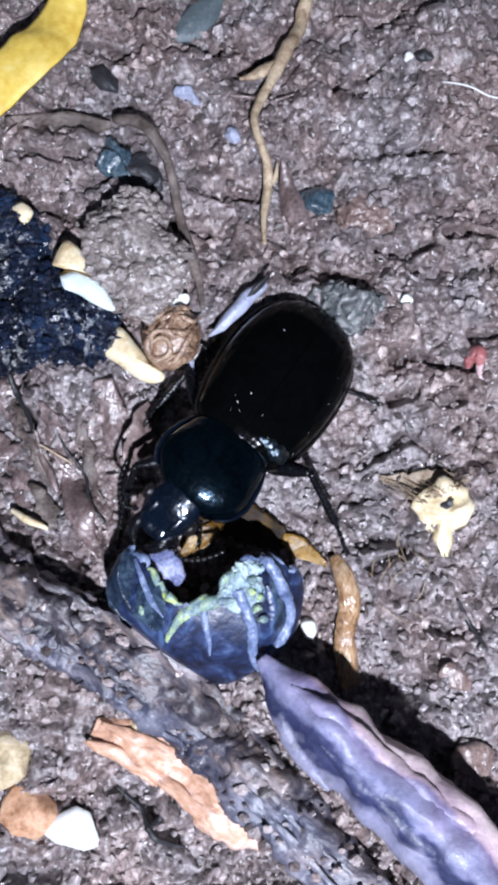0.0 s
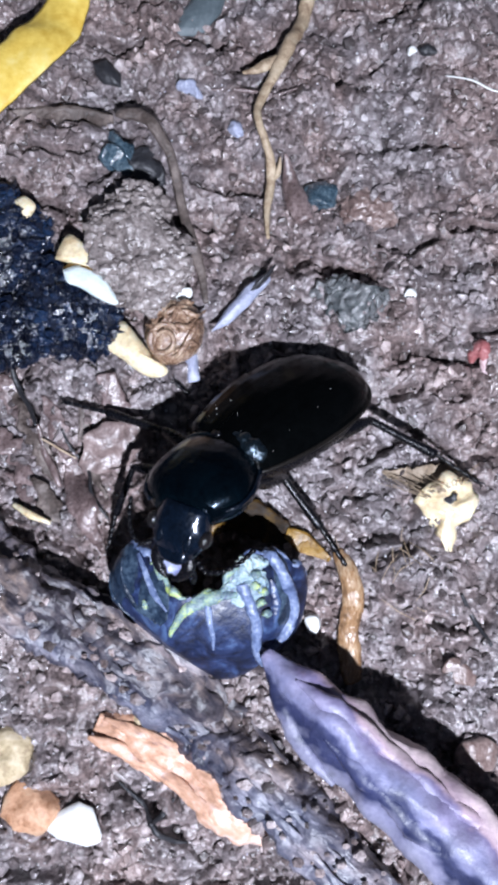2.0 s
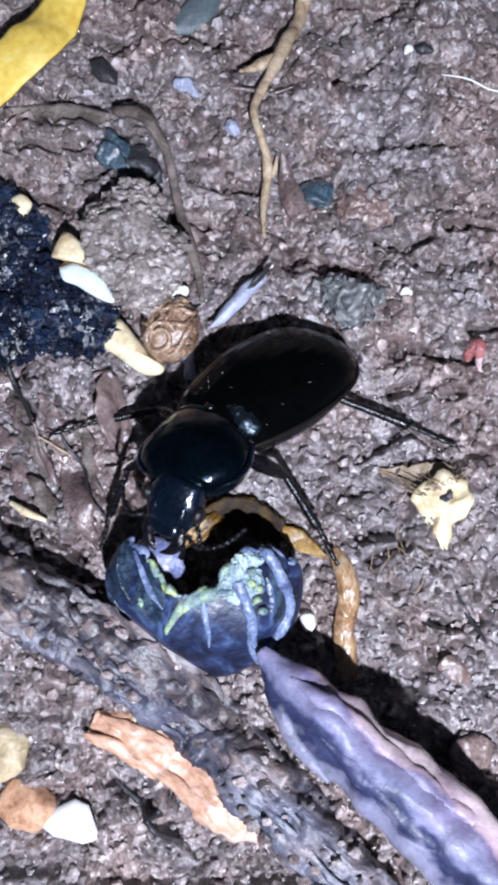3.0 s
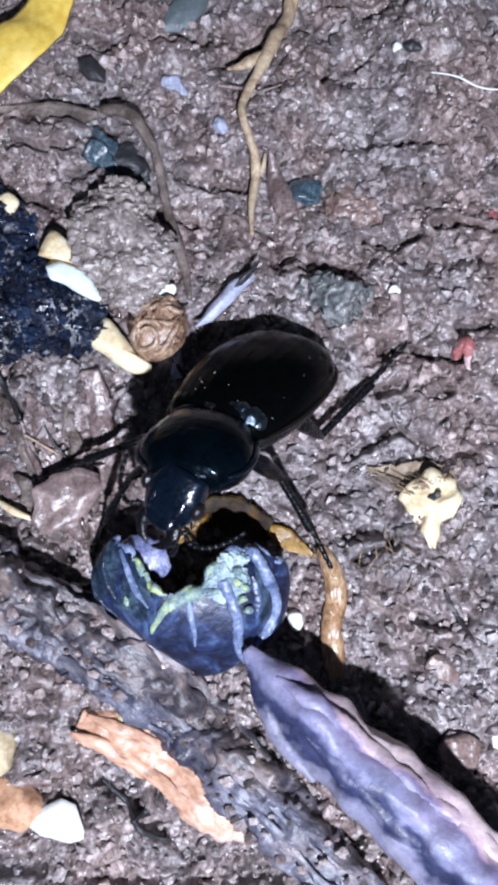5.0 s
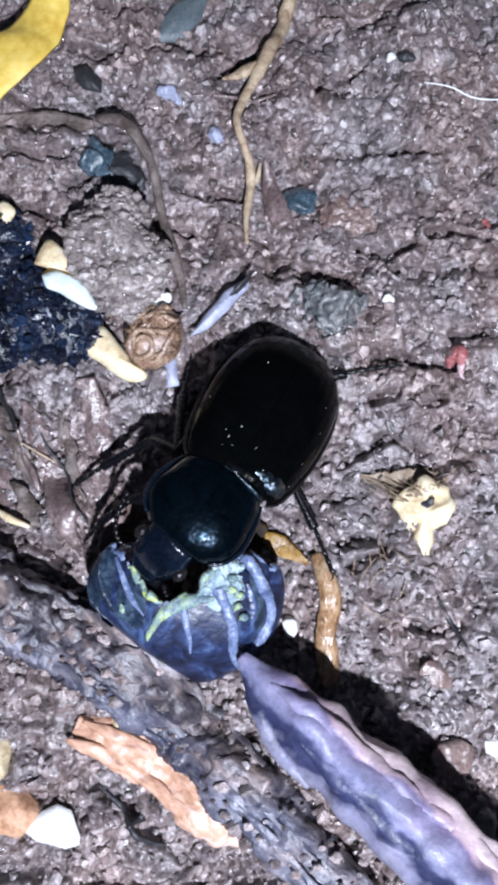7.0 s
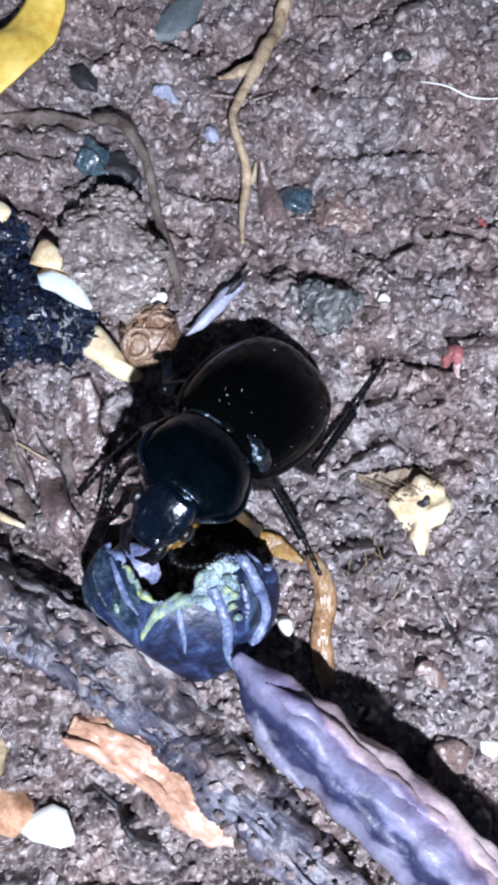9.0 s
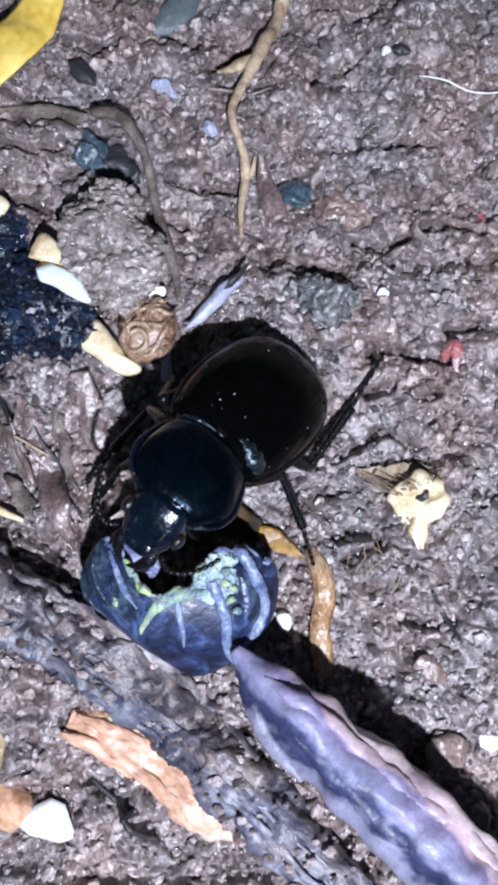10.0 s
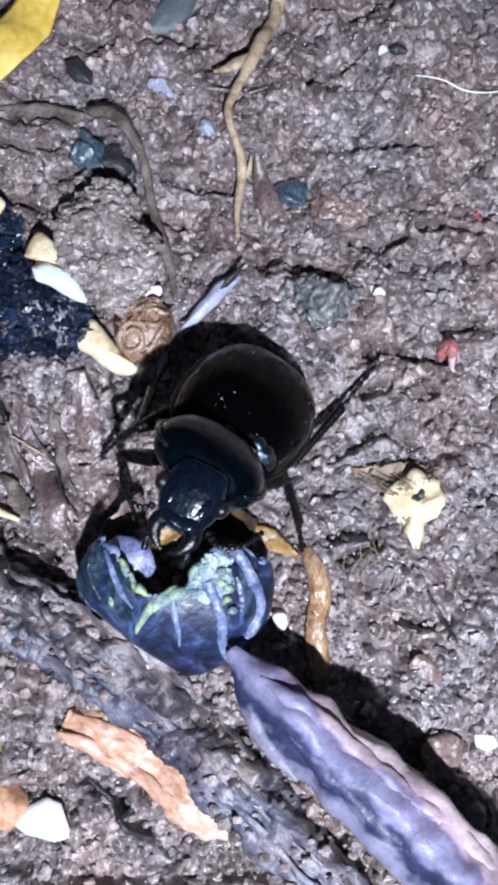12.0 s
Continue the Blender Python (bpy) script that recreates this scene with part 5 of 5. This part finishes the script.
BEETLE_ROWS = [  # seconds, x, y, z in mm, heading, nose up, roll, the pronotum's turn and nod, the head's own heading and nose
    (0.0, -1.2, -0.8, 6.9, -124, 18.5, -8, -9, 0, -134, -12),
    (0.5, -1.6, -3.3, 12.1, -118, 38.4, -7, 2, -1, -118, -22),
    (1.0, -0.7, -2.0, 9.3, -142, 26.9, 10, 7, -29, -118, -28),
    (1.5, -2.8, -2.7, 9.6, -141, 26.5, 42, 27, -1, -108, -20),
    (2.0, -2.6, -2.8, 9.7, -144, 26.5, 43, 30, -3, -107, -20),
    (2.5, -3.2, -1.1, 8.8, -144, 23.2, 43, 32, -5, -108, -20),
    (4.3, -2.4, 0.5, 11.7, -137, 40.0, 24, 26, -3, -122, -15),
    (4.5, -1.9, -0.4, 11.9, -135, 39.9, 23, 27, -3, -121, -15),
    (5.0, -1.8, -1.2, 11.9, -132, 40.7, 32, 19, 0, -120, -15),
    (5.5, -3.3, -1.4, 12.3, -134, 41.3, 33, 24, -8, -117, -15),
    (6.0, -0.2, -2.0, 10.0, -134, 29.5, 10, 2, -27, -128, -20),
    (6.5, -0.6, -3.2, 8.6, -130, 23.0, 3, 3, -17, -139, -25),
    (7.0, -0.1, -4.4, 9.6, -119, 25.7, -7, -12, -14, -140, -30),
    (8.8, -0.7, -1.8, 13.2, -133, 44.3, -3, 12, -5, -128, -20),
    (9.0, -0.7, -1.8, 13.2, -133, 44.3, -3, 12, -5, -128, -20),
    (9.5, -1.2, -2.3, 13.0, -133, 43.4, -2, 13, -9, -128, -20),
    (10.0, -1.1, -2.6, 12.5, -132, 41.3, -3, 11, -8, -128, -20),
    (10.5, -1.3, -2.9, 12.3, -130, 40.9, -4, 7, -8, -127, -20),
    (11.0, -1.3, -3.3, 12.4, -128, 40.9, -6, 7, -8, -128, -20),
    (11.5, -0.7, -3.9, 12.4, -124, 40.7, -8, 2, -9, -129, -20),
    (11.7, -0.6, -3.0, 13.4, -130, 46.7, -10, 9, -5, -128, -20),
    (11.8, -0.1, -3.0, 14.5, -121, 51.0, -6, 5, 17, -116, 8),
    (12.0, -0.1, -3.0, 14.5, -121, 51.0, -6, 5, 17, -116, 8),
]
FEET = {  # seconds, x, y, z in mm: where each foot is set
    "left_front": [(0.0, -4.7, -9.6, 5.0), (2.5, -4.5, -9.9, 5.0), (5.5, -4.0, -9.8, 5.0), (12.0, -2.2, -10.0, 5.0)],
    "left_mid": [(0.0, 9.3, -10.6, 1.0), (2.5, 8.2, -11.9, 1.0), (5.0, 8.6, -12.1, 1.0), (7.0, 9.4, -12.0, 1.0), (9.5, 8.5, -12.2, 1.0), (12.0, 7.8, -10.7, 1.0)],
    "left_hind": [(0.0, 12.0, 4.1, 0.5), (0.5, 10.4, 3.3, 0.5), (1.0, 13.1, -1.0, 0.5), (1.5, 21.1, -4.0, 0.5), (2.5, 20.5, -3.9, 0.5), (4.5, 15.9, 8.3, 0.5), (5.5, 16.0, 8.0, 0.5), (6.0, 14.7, 6.6, 0.5), (7.0, 15.5, 7.6, 0.5), (9.0, 14.6, 6.7, 0.5), (12.0, 14.4, 6.2, 0.5)],
    "right_front": [(0.0, -12.2, -9.3, 1.0), (2.5, -13.5, -9.9, 1.0), (5.5, -13.5, -10.3, 1.0), (7.0, -13.4, -8.9, 1.0), (9.5, -13.0, -7.5, 1.0), (11.7, -12.6, -7.8, 1.0), (11.8, -7.8, -7.4, 6.0), (12.0, -7.8, -7.4, 6.0)],
    "right_mid": [(0.0, -11.8, -1.0, 1.0), (1.0, -13.1, 0.5, 1.0), (2.0, -17.1, 3.3, 1.0), (4.5, -18.6, -4.6, 1.0), (5.5, -19.3, -4.1, 1.0), (7.0, -15.0, -4.2, 1.0), (9.5, -13.0, -4.9, 1.0), (12.0, -11.1, -1.7, 1.0)],
    "right_hind": [(0.0, -5.7, 9.8, 0.5), (0.5, -6.5, 7.7, 0.5), (2.5, -7.5, 3.8, 0.5), (7.0, -4.2, 7.6, 0.5), (9.5, -3.8, 6.3, 0.5), (12.0, -5.5, 6.4, 0.5)],
}

KNEES = {  # seconds, x, y, z in mm: where a knee points, for the legs that show well
    "left_mid": [(0.0, 2.7, -3.9, 4.4), (2.5, 3.9, -6.0, 5.0), (5.0, 4.5, -4.9, 6.0), (7.0, 5.0, -6.7, 5.0), (9.5, 5.4, -6.6, 6.0), (12.0, 6.4, -5.5, 8.0)],
    "left_hind": [(0.0, 0.7, 7.6, 1.7), (1.5, 11.5, 1.2, 4.0), (2.5, 11.5, 1.2, 4.0), (4.5, 7.8, -0.4, 1.6), (5.5, 7.8, -0.4, 1.6), (6.0, 4.0, 4.5, 1.5), (7.0, 4.1, 4.4, 1.4), (9.0, 7.8, -3.1, 1.5), (12.0, 6.7, -2.8, 1.6)],
}


# a loose scrap of leaf that the legs push about: seconds, x, y, z in mm, heading, tilts
SCRAP_ROWS = [
    (0.0, -10.0, 0.2, 1.8, 70, 62, 0), (0.4, -11.2, -0.7, 2.4, 75, 55, 5), (1.2, -11.3, -0.5, 2.4, 75, 55, 5), (1.6, -12.4, -1.6, 2.2, 20, 30, 8), (2.0, -12.7, -0.9, 2.2, 15, 28, 8),
    (2.7, -12.3, 2.7, 2.6, 98, 62, 0), (4.3, -14.3, -5.5, 2.3, 18, 6, 5), (4.8, -15.0, -6.0, 2.3, 22, 4, 4), (5.4, -15.4, -6.2, 2.2, 22, 5, 4), (6.0, -13.3, -6.5, 2.4, 40, 45, 0),
    (6.5, -11.9, -8.0, 2.0, 52, 66, 0), (7.0, -10.0, -8.2, 1.6, 52, 70, 0), (12.0, -9.2, -8.6, 1.6, 52, 70, 0),
]


def leaf_scrap():
    o = [(-3.6, -1.2), (-2.4, 1.4), (-0.6, 2.4), (1.8, 2.1), (3.5, 1.0), (3.2, -0.8), (1.4, -2.3), (-1.2, -2.6), (-3.0, -2.2)]
    v, f = plate([(x, y, 0) for x, y in o], 0.3, 12.0, 0.3, 6, 0.5)
    return simple("leaf_scrap", v, f, LEAF_SCRAP, (0, 0, 0), "loose red-brown scrap of dead leaf pushed by the beetle", "leaf")


moving_scrap = leaf_scrap()


def body_at(t):
    a = np.array(BEETLE_ROWS)
    return [float(np.interp(t, a[:, 0], a[:, k])) for k in range(1, 11)]


def body_pose(t):
    x, y, z, yaw, nose, roll, *_ = body_at(t)
    return pose(x, y, z, roll, -nose, yaw)


def limb(start, end, up):
    """A pose at start whose x axis points to end."""
    d = (end - start).normalized()
    side = up.cross(d).normalized()
    m = Matrix((d, side, d.cross(side))).transposed().to_4x4()
    m.translation = start
    return m


def metres(m):
    m = m.copy()
    m.translation = m.translation * MM
    return m


def motions():
    times = sorted({round(0.5 * k, 1) for k in range(25)} | {row[0] for row in BEETLE_ROWS})
    walk(beetle_thing, [(t, metres(body_pose(t))) for t in times])
    thorax_rows, head_rows = [], []
    for t in times:
        turn, nod, head_yaw, head_nose = body_at(t)[6:]
        m = pose(0, 0, 0, 0, -nod, 0.8 * turn)
        thorax_rows.append((t, metres(m)))
        body = body_pose(t)
        head = body.to_3x3().inverted() @ pose(0, 0, 0, 0.4 * body_at(t)[5], -head_nose, head_yaw).to_3x3()
        head = head.to_4x4()
        head.translation = m @ Vector((6.7, 0, -0.1))
        head_rows.append((t, metres(head)))
    walk(beetle_parts["pronotum"], thorax_rows)
    walk(beetle_parts["head"], head_rows)
    walk(moving_scrap, [(t, metres(pose(x, y, ground_z(x, y) + z - 1.0, rx, ry, rz))) for t, x, y, z, rz, rx, ry in SCRAP_ROWS])
    for key, rows in FEET.items():
        side = 1 if key.startswith("left") else -1
        hip, fl, tl, sl, w = LEGS[key.split("_")[1]]
        hip = Vector((hip[0], side * hip[1], hip[2]))
        femur, tibia = beetle_parts[key]
        a = np.array(rows)
        fr, tr = [], []
        for t in sorted({round(0.25 * k, 2) for k in range(49)} | set(times)):
            x, y, z = [float(np.interp(t, a[:, 0], a[:, k])) for k in (1, 2, 3)]
            back = body_pose(t).inverted()
            foot = back @ Vector((x, y, max(z, ground_z(x, y) + 0.6)))
            d = foot - hip
            l1, l2 = fl, tl + sl
            reach = min(max(d.length, abs(l1 - l2) + 0.6), l1 + l2 - 0.2)
            way = d.normalized()
            along = (l1 * l1 - l2 * l2 + reach * reach) / (2 * reach)
            out = math.sqrt(max(0.0, l1 * l1 - along * along))
            up = Vector({"right_hind": (0, -1, -0.7), "left_front": (0.0, -0.5, -0.8), "right_front": (0.2, -0.9, 0.3)}.get(key, (-0.4, -0.35, 0.0)))
            if key in KNEES:
                k = np.array(KNEES[key])
                up = back @ Vector([float(np.interp(t, k[:, 0], k[:, j])) for j in (1, 2, 3)]) - hip
            up = (up - way * up.dot(way)).normalized()
            knee = hip + way * along + up * out
            fr.append((t, metres(limb(hip, knee, up))))
            tr.append((t, metres(limb(knee, hip + way * reach, up))))
        walk(femur, fr)
        walk(tibia, tr)


motions()
